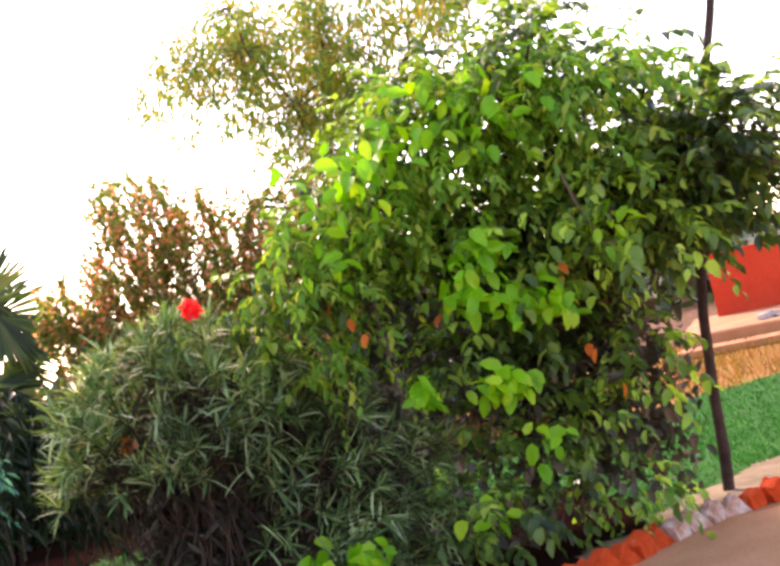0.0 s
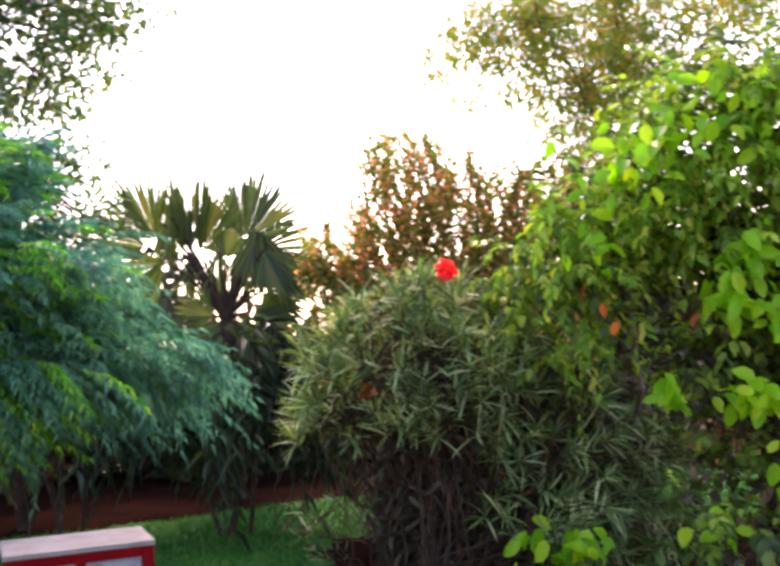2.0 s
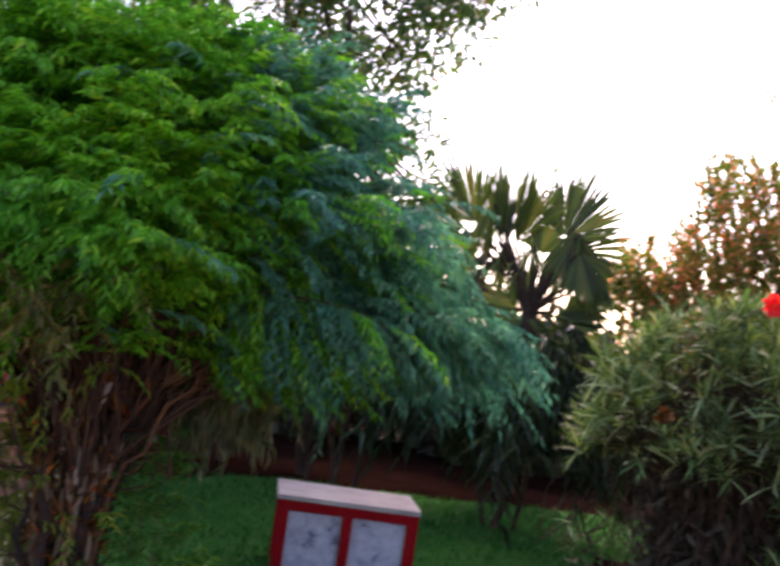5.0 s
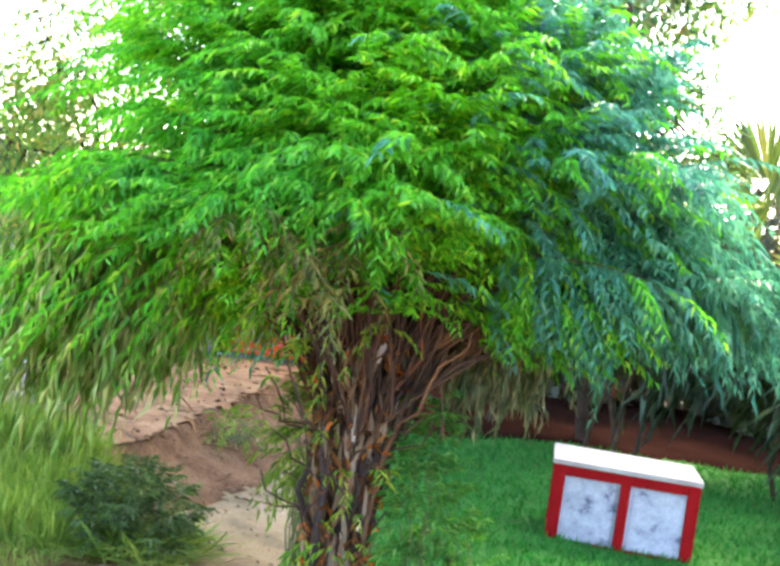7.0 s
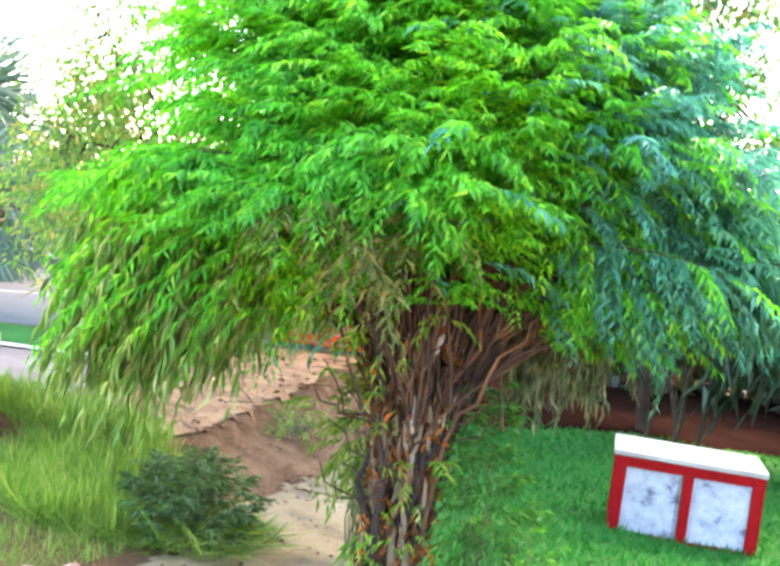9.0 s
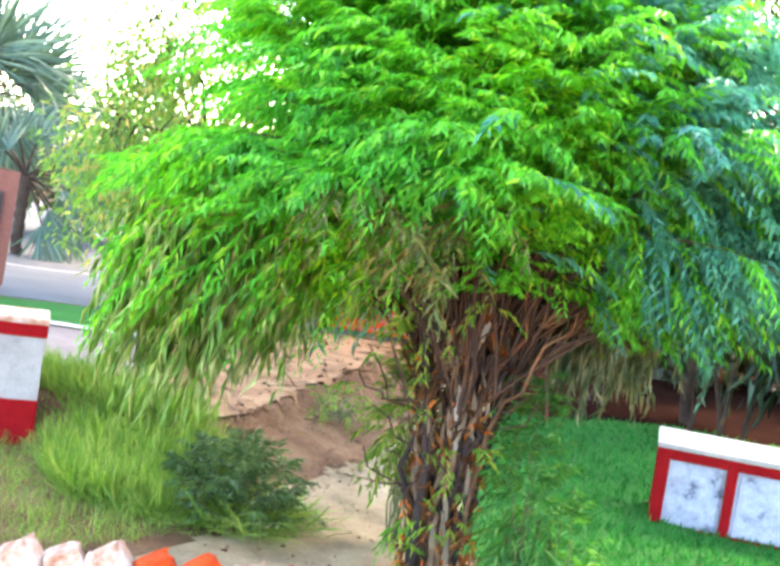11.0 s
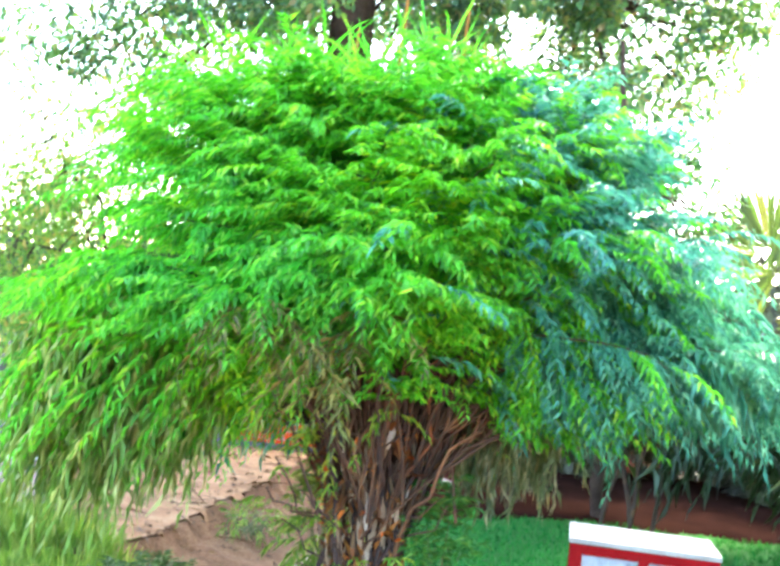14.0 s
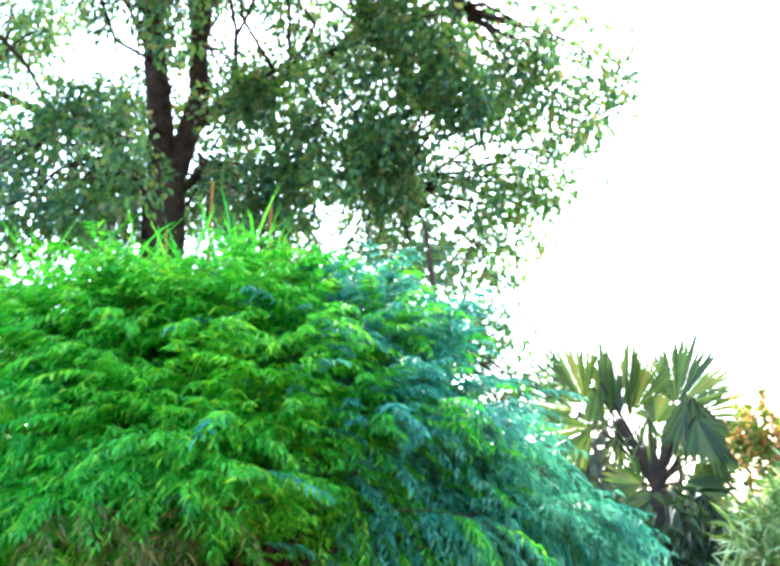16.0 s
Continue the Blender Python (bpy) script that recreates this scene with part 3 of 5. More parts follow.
def sign_board():
    base = Vector((-8.28, 7.34, 0.0))
    base.z = float(ground_z(base.x, base.y))
    t = thing("sign_board", base, "blank red-brown board on thin iron legs", "board")
    t.rotation_euler = (0, 0, radians(46))
    part("board", box_bm((0.80, 0.035, 1.05), 0.008, (-0.12, 0, 0.62), 0.004, Matrix.Rotation(radians(2), 4, "Y")), BOARD, t, "red-brown painted board")
    for x in (-0.42, 0.16):
        part("leg", box_bm((0.028, 0.028, 0.95), 0.004, (x, -0.035, 0.47)), IRON, t, "thin dark iron leg")
    part("brace", box_bm((0.5, 0.02, 0.02), 0.003, (-0.12, -0.055, 0.36)), IRON, t, "thin dark iron brace")


def brick_edging():
    """Half-sunk bricks leaning on each other along the bed, washed in red and white by turns."""
    seg = np.diff(BORDER, axis=0)
    run = np.r_[0, np.cumsum(np.hypot(seg[:, 0], seg[:, 1]))]
    t = thing("brick_edging", (0, 0, 0), "tilted red and whitewashed bricks edging the flower bed", "edging", kind="structure")
    shapes = {}
    for mat in (BRICK_RED, BRICK_PALE):
        shapes[mat] = []
        for k in range(5):
            bm = box_bm((0.150, 0.12, 0.24), 0.032, (0, 0, 0), 0.014)
            me = bpy.data.meshes.new("brick")
            bm.to_mesh(me)
            bm.free()
            me.materials.append(mat)
            shapes[mat].append(me)
    # stretches of the line, by x, that are washed white
    WASHED = ((-3.33, -2.88), (-2.58, -2.42), (-1.9, -1.4), (-0.9, -0.4), (0.2, 0.8), (1.4, 1.9), (3.38, 3.97), (4.9, 5.5))
    s, n = 0.1, 0
    while s < run[-1]:
        x, y = np.interp(s, run, BORDER[:, 0]), np.interp(s, run, BORDER[:, 1])
        x2, y2 = np.interp(s + 0.1, run, BORDER[:, 0]), np.interp(s + 0.1, run, BORDER[:, 1])
        white = "RPPRRPRRPPPRRRPP"[n % 16] == "P" if x < -3.4 else any(a < x < b for a, b in WASHED)
        mat = BRICK_PALE if white else BRICK_RED
        ob = put("brick", shapes[mat][random.randrange(5)], t)
        ob.matrix_basis = pose(x + random.uniform(-0.012, 0.012), y + random.uniform(-0.015, 0.015), float(ground_z(x, y)) + (0.018 if x < -2 else 0.035) + random.uniform(-0.02, 0.02)) @ Matrix.Rotation(
            math.atan2(y2 - y, x2 - x) + random.uniform(-0.28, 0.28), 4, "Z") @ Matrix.Rotation(radians(-24 + random.uniform(-14, 14)), 4, "Y")
        s += random.uniform(0.160, 0.184)
        n += 1


def wall_with_bricks(name, at, yaw, length, courses, mat, label):
    """A low wall laid in running bond, each brick a piece of its own on a mortar core."""
    t = thing(name, at, label, "wall")
    t.rotation_euler = (0, 0, radians(yaw))
    h = courses * 0.085
    part("core", box_bm((length - 0.02, 0.19, h - 0.01), 0, (0, 0, h / 2)), STONE, t, "pale mortar core")
    bm = box_bm((0.235, 0.22, 0.075), 0.006)
    me = bpy.data.meshes.new("brick")
    bm.to_mesh(me)
    bm.free()
    me.materials.append(mat)
    for c in range(courses):
        x = -length / 2 + 0.12 + (0.12 if c % 2 else 0)
        while x < length / 2 - 0.1:
            ob = put("brick", me, t)
            ob.location = (x, random.uniform(-0.004, 0.004), 0.045 + c * 0.085)
            x += 0.247


def far_terrace():
    """A raised paved platform with a red painted wall, beyond the dry bank."""
    mid = heading(-35.5, 0) * 22.2
    t = thing("terrace_platform", (mid.x, mid.y, 0), "pale raised platform with a worn edge beyond the dry grass", "platform", kind="structure")
    t.rotation_euler = (0, 0, radians(-35.5))
    part("deck", box_bm((9.0, 5.0, 0.32), 0.03, (2.9, 0.2, 0.16), 0.01), TERRACE, t, "pale orange paved deck")
    part("step", box_bm((9.0, 0.9, 0.14), 0.03, (2.9, -2.7, 0.07), 0.01), TERRACE, t, "pale kerb step")
    w0 = heading(-34.75, 0) * 24.2
    wall = thing("red_wall", (w0.x, w0.y, 0.31), "low wall painted plain bright red", "wall")
    wall.rotation_euler = (0, 0, radians(-35.5))
    part("masonry", box_bm((1.50, 0.22, 1.26), 0.02, (0.0, 0, 0.63), 0.006), WALL_RED, wall)
    part("coping", box_bm((1.56, 0.28, 0.05), 0.012, (0.0, 0, 1.285), 0.004), WALL_RED, wall, "red painted coping")
    for k in range(7):
        p = heading(-35.0 - 0.28 * k, 0) * (20.6 + 0.05 * (k % 3))
        bm = box_bm((0.16, 0.14, 0.13), 0.035, (0, 0, 0), 0.018)
        ob = part("stone", bm, STONE, None)
        tagged(ob, "rounded pale stone lying on the platform", "stone", "stones on the platform")
        ob.location = (p.x, p.y, 0.375)


def garden_pole():
    t = thing("garden_pole", (4.38, 7.02, 0), "slender curved dark wooden pole rising through the shrub", "pole")
    p = np.array([(0, 0, -0.08), (0.03, -0.02, 0.3), (0.05, -0.03, 0.75), (0.09, -0.05, 1.24), (0.16, -0.10, 1.75), (0.30, -0.20, 2.5), (0.50, -0.35, 3.3), (0.60, -0.42, 3.8)])
    v, f = tube(p, np.linspace(0.042, 0.030, 8), 10, 0.05)
    put("shaft", mesh_from("shaft", v, f, BARK, True), t)


painted_box()
painted_pillar()
sign_board()
far_terrace()
garden_pole()
wall_with_bricks("low_brick_wall", (-5.75, 10.4, float(ground_z(-5.75, 10.4)) - 0.02), 30, 1.3, 8, BRICK_RED, "low red brick wall at the back of the terrace")


# ---- plants ----
def grow(name, vf, mat, parent, label="", kind="", smooth=False):
    v, f = vf
    return put(name, mesh_from(name, v - np.array(parent.location), f, mat, smooth), parent, label, kind)


def grow_stems(stems, mat, parent, single=12):
    """The thickest few stems by themselves, the rest joined."""
    for s in stems[:single]:
        grow("stem", s, mat, parent, smooth=True)
    grow("thin_stem_mass", join(stems[single:]), mat, parent, kind="stuff")


def leafy_shoots(tips, starts, per, leaf, size, spread, start=0.45, droop=0.1, rise=0.1, wobble=0.02, stem=0.008):
    """Shoots from starts to tips, set with leaves along their outer part. Returns the stems' and the leaves' geometry."""
    stems, at, along, sizes = [], [], [], []
    for a, b in zip(starts, tips):
        p = curve_points(a, b, 8, 0.0, wobble, rise)
        stems.append(tube(p, np.linspace(stem, stem * 0.35, 8), 5))
        s = start + (1 - start) * RNG.random(per) ** 0.7
        q = np.stack([np.interp(s, np.linspace(0, 1, 8), p[:, k]) for k in range(3)], -1)
        axis = unit(p[-1] - p[-3])
        d = axis + spread * unit(RNG.normal(size=(per, 3))) + (0, 0, -droop)
        at.append(q), along.append(d), sizes.append(size * RNG.uniform(0.6, 1.2, per))
    return stems, scatter(leaf, np.concatenate(at), np.concatenate(along), np.concatenate(sizes))


def dome(n, centre, radii, low=-0.3, hollow=0.7, front=0.0):
    """Random places in the shell of an ellipsoid, above the share `low` of its height."""
    p = ball(n * 4, 1.0, hollow)
    p = p[(p[:, 2] > low) & (p[:, 1] < 1.0 - front)][:n]
    return np.asarray(centre) + p * np.asarray(radii)


def axis_of(base):
    return base + (0.03, 0.05, 0)


def bamboo():
    reseed(101)
    base = np.array([-2.06, 4.52, 0.0])
    t = thing("bamboo", base, "bushy bamboo with a bundle of dark stems and feathery drooping leaves", "bamboo")
    n = 30
    az = RNG.uniform(0, 2 * np.pi, n)
    r0 = 0.10 * np.sqrt(RNG.random(n))
    for k in range(n):
        out = np.array([np.cos(az[k]), np.sin(az[k]), 0])
        a = base + out * r0[k] + (0, 0, -0.03)
        reach = RNG.uniform(0.02, 0.12)
        b = base + out * (r0[k] + reach) + (0.02, 0, RNG.uniform(0.7, 0.95))
        far_out = RNG.uniform(0.08, 0.5) if k % 3 else RNG.uniform(0.02, 0.15)
        c = b + out * far_out + (0, 0, RNG.uniform(0.55, 1.0))
        p = np.concatenate([curve_points(a, b, 6, 0, 0.03), curve_points(b, c, 7, 0.1, 0.03, 0.06)[1:]])
        r = np.interp(np.linspace(0, 1, len(p)), [0, 0.45, 1], [RNG.uniform(0.013, 0.025), 0.010, 0.004])
        grow("stem", tube(p, r, 7, 0.08), CULM_OWN, t, smooth=True)
    # loose sheaths and dead leaves caught in the bundle
    m = 620
    h = RNG.uniform(0.02, 1.5, m)
    a = RNG.uniform(0, 2 * np.pi, m)
    rad = 0.125 + 0.12 * np.clip(h - 0.5, 0, 1)
    at = base + np.stack([np.cos(a) * rad, np.sin(a) * rad, h], -1)
    d = np.stack([np.cos(a) * 0.5, np.sin(a) * 0.5, RNG.normal(size=m) * 1.2], -1)
    k = 42
    hs = RNG.uniform(0.1, 1.5, k)
    sprig = base + np.stack([RNG.normal(size=k) * (0.10 + 0.14 * np.clip(hs - 0.6, 0, 1)), -0.14 - 0.06 * RNG.random(k) - 0.15 * np.clip(hs - 0.7, 0, 1), hs], -1)
    grow("sprig_growth", feathers(sprig, RNG.normal(size=(k, 3)) * 0.6 + (0, -0.8, 0.2), RNG.uniform(0.08, 0.18, k), 9, 0.4, 0.2, 0.5), FRESH, t, "small green sprigs growing from the stems", "stuff")
    grow("dry_sheath", scatter(blade(0.28, 0.3), at, d, RNG.uniform(0.04, 0.10, m)), DRY, t, "orange dead leaves and sheaths caught among the stems", "stuff")
    # loose pale strips of old sheath hanging on the bundle
    m = 130
    h, a = RNG.uniform(0.08, 1.15, m), RNG.uniform(0, 2 * np.pi, m)
    rad = 0.135 + 0.13 * np.clip(h - 0.5, 0, 1)
    at = base + np.stack([np.cos(a) * rad, np.sin(a) * rad, h], -1)
    d = np.stack([np.cos(a) * 0.12, np.sin(a) * 0.12, np.ones(m)], -1) + RNG.normal(size=(m, 3)) * 0.18
    grow("sheath_strip", scatter(long_blade(0.14, 0.12), at, d, RNG.uniform(0.08, 0.22, m), np.stack([np.cos(a), np.sin(a), np.zeros(m)], -1)), SHEATH, t, "pale torn strips of old sheath", "stuff")
    # old leaves tangled in the fork of the crown, its shade in their colour
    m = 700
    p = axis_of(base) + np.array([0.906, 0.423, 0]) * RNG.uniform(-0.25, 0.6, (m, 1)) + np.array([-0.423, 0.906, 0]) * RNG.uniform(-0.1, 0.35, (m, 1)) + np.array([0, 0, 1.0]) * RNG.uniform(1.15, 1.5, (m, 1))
    grow("inner_leafage", scatter(blade(0.3, 0.3), p, RNG.normal(size=(m, 3)), RNG.uniform(0.05, 0.11, m)), INNER_SHADE, t, "old brown leaves in the fork of the crown, dark in colour for its shade", "stuff")
    m = 120
    h = RNG.uniform(0.0, 1.0, m) ** 1.6 * 1.3
    a = RNG.uniform(0, 2 * np.pi, m)
    rad = 0.14 + 0.12 * np.clip(h - 0.5, 0, 1)
    at = base + np.stack([np.cos(a) * rad, np.sin(a) * rad, h], -1)
    grow("withered_leafage", scatter(round_leaf(0.4, 0.4), at, np.stack([np.cos(a), np.sin(a), RNG.normal(size=m)], -1), RNG.uniform(0.02, 0.055, m)), ORANGE_LEAF, t, "bright orange withered leaves on the stems", "stuff")
    # thin crooked side twigs tangled round the bundle
    tangle = []
    for _ in range(70):
        h = RNG.uniform(0.25, 1.2)
        r = 0.10 + 0.16 * max(h - 0.55, 0)
        q = RNG.uniform(0, 2 * np.pi)
        a = base + (np.cos(q) * r, np.sin(q) * r, h)
        e = a + RNG.normal(size=3) * (0.13, 0.13, 0.05) + (np.cos(q) * 0.1, np.sin(q) * 0.1, RNG.uniform(0.1, 0.45))
        tangle.append(tube(curve_points(a, e, 6, 0, 0.05), np.linspace(0.007, 0.003, 6), 5))
    grow("side_twig_mass", join(tangle), CULM, t, "thin crooked side twigs", "stuff")
    # crown: arching branches set with flat feathery sprays, in tiers, hanging at the rim
    levels = np.array([0.95, 1.2, 1.5, 1.68, 1.85, 2.0, 2.22, 2.48, 2.7])
    right = np.array([1.1, 1.45, 1.7, 1.7, 1.6, 1.42, 1.06, 0.92, 0.62])
    left = np.array([1.2, 1.45, 1.5, 1.48, 1.18, 1.1, 1.06, 1.02, 0.88])
    front = np.array([0.4, 0.75, 0.95, 1.0, 1.0, 0.98, 0.85, 0.7, 0.5])
    axis = axis_of(base)
    across, deepways = np.array([0.906, 0.423, 0]), np.array([-0.423, 0.906, 0])
    twigs, at, along, size, hang = [], [], [], [], []
    for k in range(540):
        a = RNG.uniform(-np.pi, np.pi)
        c, s = np.cos(a), np.sin(a)
        z = RNG.uniform(1.18 if c < 0.2 else 1.36, 2.66) if s > -0.35 else RNG.uniform(1.42, 2.66)
        lateral = np.interp(z, levels, right if c > 0 else left)
        deep = np.interp(z, levels, front)
        r = RNG.uniform(0.55, 1.04) if k % 4 else RNG.uniform(0.25, 0.6)
        if s < 0.25 and abs(c) * lateral * r < 0.5 and z < 1.70:
            z += 0.36
            deep = np.interp(z, levels, front)
        tip = axis + across * c * lateral * r + deepways * s * deep * r + (0, 0, z)
        q = axis + RNG.normal(size=3) * (0.08, 0.08, 0) + across * c * 0.12 + deepways * s * 0.12 + (0, 0, min(z - 0.15, RNG.uniform(0.8, 1.5)))
        p = curve_points(q, tip, 9, 0.0, 0.015, 0.16)
        twigs.append(tube(p, np.linspace(0.007, 0.002, 9), 5))
        m = int(10 + 20 * np.linalg.norm(tip - q))
        u = RNG.uniform(0.35, 1.0, m)
        pos = np.stack([np.interp(u, np.linspace(0, 1, 9), p[:, i]) for i in range(3)], -1)
        tang = unit(p[-1] - p[-3])
        side = unit(np.cross(tang, (0, 0, 1.0)))
        d = tang * 0.9 + side * RNG.normal(size=(m, 1)) * 0.75 + RNG.normal(size=(m, 3)) * 0.15 + (0, 0, 0.12)
        at.append(pos), along.append(d), size.append(RNG.uniform(0.20, 0.38, m)), hang.append(np.full(m, RNG.uniform(0.22, 0.62)))
    at, along, size, hang = np.concatenate(at), np.concatenate(along), np.concatenate(size), np.concatenate(hang)
    sprays, cool = [], []
    # right-hand sprays take the bluish leaf, haze and sky light put into its colour
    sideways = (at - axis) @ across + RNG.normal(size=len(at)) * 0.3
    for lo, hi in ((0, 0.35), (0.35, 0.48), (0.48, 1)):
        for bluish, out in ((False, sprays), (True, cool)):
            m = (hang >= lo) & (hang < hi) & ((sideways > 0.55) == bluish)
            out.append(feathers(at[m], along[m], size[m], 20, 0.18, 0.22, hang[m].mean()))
    # hanging strands at the rim, long on the open side
    strands = []
    for count, lo, hi, z0, z1 in ((260, 150, 216, 1.12, 1.5), (240, 152, 222, 1.16, 1.65), (80, -50, 25, 1.58, 1.85), (110, 30, 150, 1.2, 1.5)):
        a = np.radians(RNG.uniform(lo, hi, count))
        z = RNG.uniform(z0, z1, count)
        r = RNG.uniform(0.45, 0.96, count)
        z = z + 0.38 * (1.02 - r)
        lateral = np.where(np.cos(a) > 0, np.interp(z, levels, right), np.interp(z, levels, left))
        p = axis + across * (np.cos(a) * lateral * r)[:, None] + deepways * (np.sin(a) * np.interp(z, levels, front) * r)[:, None] + np.array([0, 0, 1.0]) * z[:, None]
        d = across * np.cos(a)[:, None] * 0.55 + deepways * np.sin(a)[:, None] * 0.55 + (0, 0, -0.45) + RNG.normal(size=(count, 3)) * 0.22
        # strands away from the open side take the sky-tinted leaf too
        left_side = lo in (150, 152)
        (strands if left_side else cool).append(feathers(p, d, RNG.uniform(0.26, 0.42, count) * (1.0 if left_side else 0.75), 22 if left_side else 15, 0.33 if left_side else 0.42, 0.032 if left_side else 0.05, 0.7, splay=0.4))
    a, z = RNG.uniform(0.35, 0.75, 120), RNG.uniform(1.3, 1.5, 120)
    p = axis + across * a[:, None] + deepways * RNG.uniform(0.0, 0.5, (120, 1)) + np.array([0, 0, 1.0]) * z[:, None]
    pale = feathers(p, RNG.normal(size=(120, 3)) * 0.2 + (0, 0, -0.7), RNG.uniform(0.2, 0.36, 120), 20, 0.33, 0.036, 0.4, splay=0.3)
    grow("hanging_spray", pale, PALE_COOL, t, "pale olive hanging sprays at the rim", "stuff")
    grow("foliage", join(cool), BAMBOO_SKY_TINT, t, "feathery bamboo foliage, tinted blue-green for haze and sky light", "stuff")
    grow("hanging_spray", join(strands), PALE_LEAF, t, "pale thin hanging sprays at the rim", "stuff")
    grow("branchwork", join(twigs), CULM, t, "thin arching branches", "stuff")
    # bright leafy sprays hanging among the pale strands
    k = 170
    u, z = RNG.uniform(0.45, 1.35, k), RNG.uniform(1.28, 1.62, k)
    p = axis - across * u[:, None] + deepways * RNG.uniform(-0.75, 0.35, (k, 1)) + np.array([0, 0, 1.0]) * (z - 0.10 * u)[:, None]
    d = across * RNG.uniform(-0.9, -0.1, (k, 1)) + deepways * RNG.normal(size=(k, 1)) * 0.5 + (0, 0, -0.15)
    sprays.append(feathers(p, d, RNG.uniform(0.2, 0.34, k), 20, 0.19, 0.2, 0.75))
    grow("foliage", join(sprays), BAMBOO, t, "feathery green bamboo foliage", "stuff")
    # withered olive-brown sprays showing under the crown
    k = 44
    u = RNG.uniform(-0.75, 0.0, k)
    p = axis + across * u[:, None] + deepways * RNG.uniform(-0.92, -0.45, (k, 1)) + np.array([0, 0, 1.0]) * RNG.uniform(1.36, 1.68, (k, 1))
    d = across * RNG.normal(size=(k, 1)) * 0.7 + deepways * RNG.uniform(-0.9, -0.2, (k, 1)) + (0, 0, 0.1)
    grow("withered_spray", feathers(p, d, RNG.uniform(0.2, 0.34, k), 18, 0.24, 0.12, 0.7), DRY_SPRAY, t, "withered olive-brown sprays under the crown", "stuff")
    # thin tips standing above the crown
    k = 480
    p = np.stack([RNG.uniform(-2.9, -1.75, k), RNG.uniform(4.0, 4.8, k), RNG.uniform(2.45, 2.65, k)], -1)
    d = np.stack([RNG.normal(size=k) * 0.7, RNG.normal(size=k) * 0.5, np.ones(k)], -1)
    grow("upright_growth", scatter(long_blade(0.032, 0.75), p, d, RNG.uniform(0.15, 0.36, k)), BAMBOO, t, "bright green upright blades", "stuff")
    for x, y, z, l in ((-2.08, 4.4, 2.35, 0.72), (-1.84, 4.5, 2.35, 0.62), (-2.35, 4.5, 2.35, 0.55)):
        grow("shoot", tube(curve_points((x, y, z), (x + 0.02, y, z + l), 4), np.linspace(0.011, 0.006, 4), 6), STRAW, t, "dry straw-coloured shoot")
    # a fuller shoulder on the open side
    k = 130
    u, z = RNG.uniform(0.75, 1.25, k), RNG.uniform(2.08, 2.62, k)
    p = axis - across * u[:, None] + deepways * RNG.uniform(-0.6, 0.6, (k, 1)) + np.array([0, 0, 1.0]) * (z - 0.25 * (u - 0.75))[:, None]
    d = -across * RNG.uniform(0.3, 1.0, (k, 1)) + deepways * RNG.normal(size=(k, 1)) * 0.5 + (0, 0, 0.1)
    grow("foliage", feathers(p, d, RNG.uniform(0.18, 0.32, k), 20, 0.18, 0.22, 0.45), BAMBOO, t, "feathery green bamboo foliage", "stuff")


def weeds(name, centre, radii, count, mat, label, length=0.16):
    reseed(int(1000 + 37 * abs(centre[0] + 3 * centre[1])))
    t = thing(name, (centre[0], centre[1], float(ground_z(centre[0], centre[1]))), label, "weed")
    n = 26
    tips = dome(n, centre, radii, -0.6, 0.5)
    starts = np.stack([centre[0] + RNG.normal(size=n) * radii[0] * 0.35, centre[1] + RNG.normal(size=n) * radii[1] * 0.35, np.full(n, float(t.location.z))], -1)
    stems, _ = leafy_shoots(tips, starts, 2, blade(), 0.01, 0.5, stem=0.005)
    grow_stems(stems, GREEN_STEM, t)
    p = dome(count, centre, radii, -0.9, 0.2)
    d = unit(p - np.asarray(centre)) + RNG.normal(size=p.shape) * 0.5 + (0, 0, 0.3)
    grow("foliage", feathers(p, d, length * RNG.uniform(0.7, 1.3, count), 9, 0.42, 0.2, 0.4), mat, t, kind="stuff")


def tuft():
    reseed(102)
    c = np.array([-3.16, 4.58, 0.0])
    c[2] = float(ground_z(c[0], c[1]))
    t = thing("grass_tuft", c, "dense dark green leafy tuft on the bank", "tuft")
    n = 330
    p = dome(n, c + (-0.02, 0.04, 0.13), (0.29, 0.27, 0.24), -0.5, 0.2)
    d = unit(p - c) + RNG.normal(size=p.shape) * 0.4 + (0, 0, 0.35)
    grow("foliage", feathers(p, d, RNG.uniform(0.09, 0.18, n), 11, 0.40, 0.16, 0.35), STRAP, t, kind="stuff")
    m = 1500
    q = c + np.stack([RNG.normal(size=m) * 0.14, RNG.normal(size=m) * 0.13, np.zeros(m)], -1)
    grow("blade_mass", scatter(long_blade(0.03, 0.6), q, unit(q - c + 1e-4) * 0.8 + (0, 0, 0.8), RNG.uniform(0.10, 0.28, m)), LONG_GRASS, t, "yellowing outer blades", "stuff")


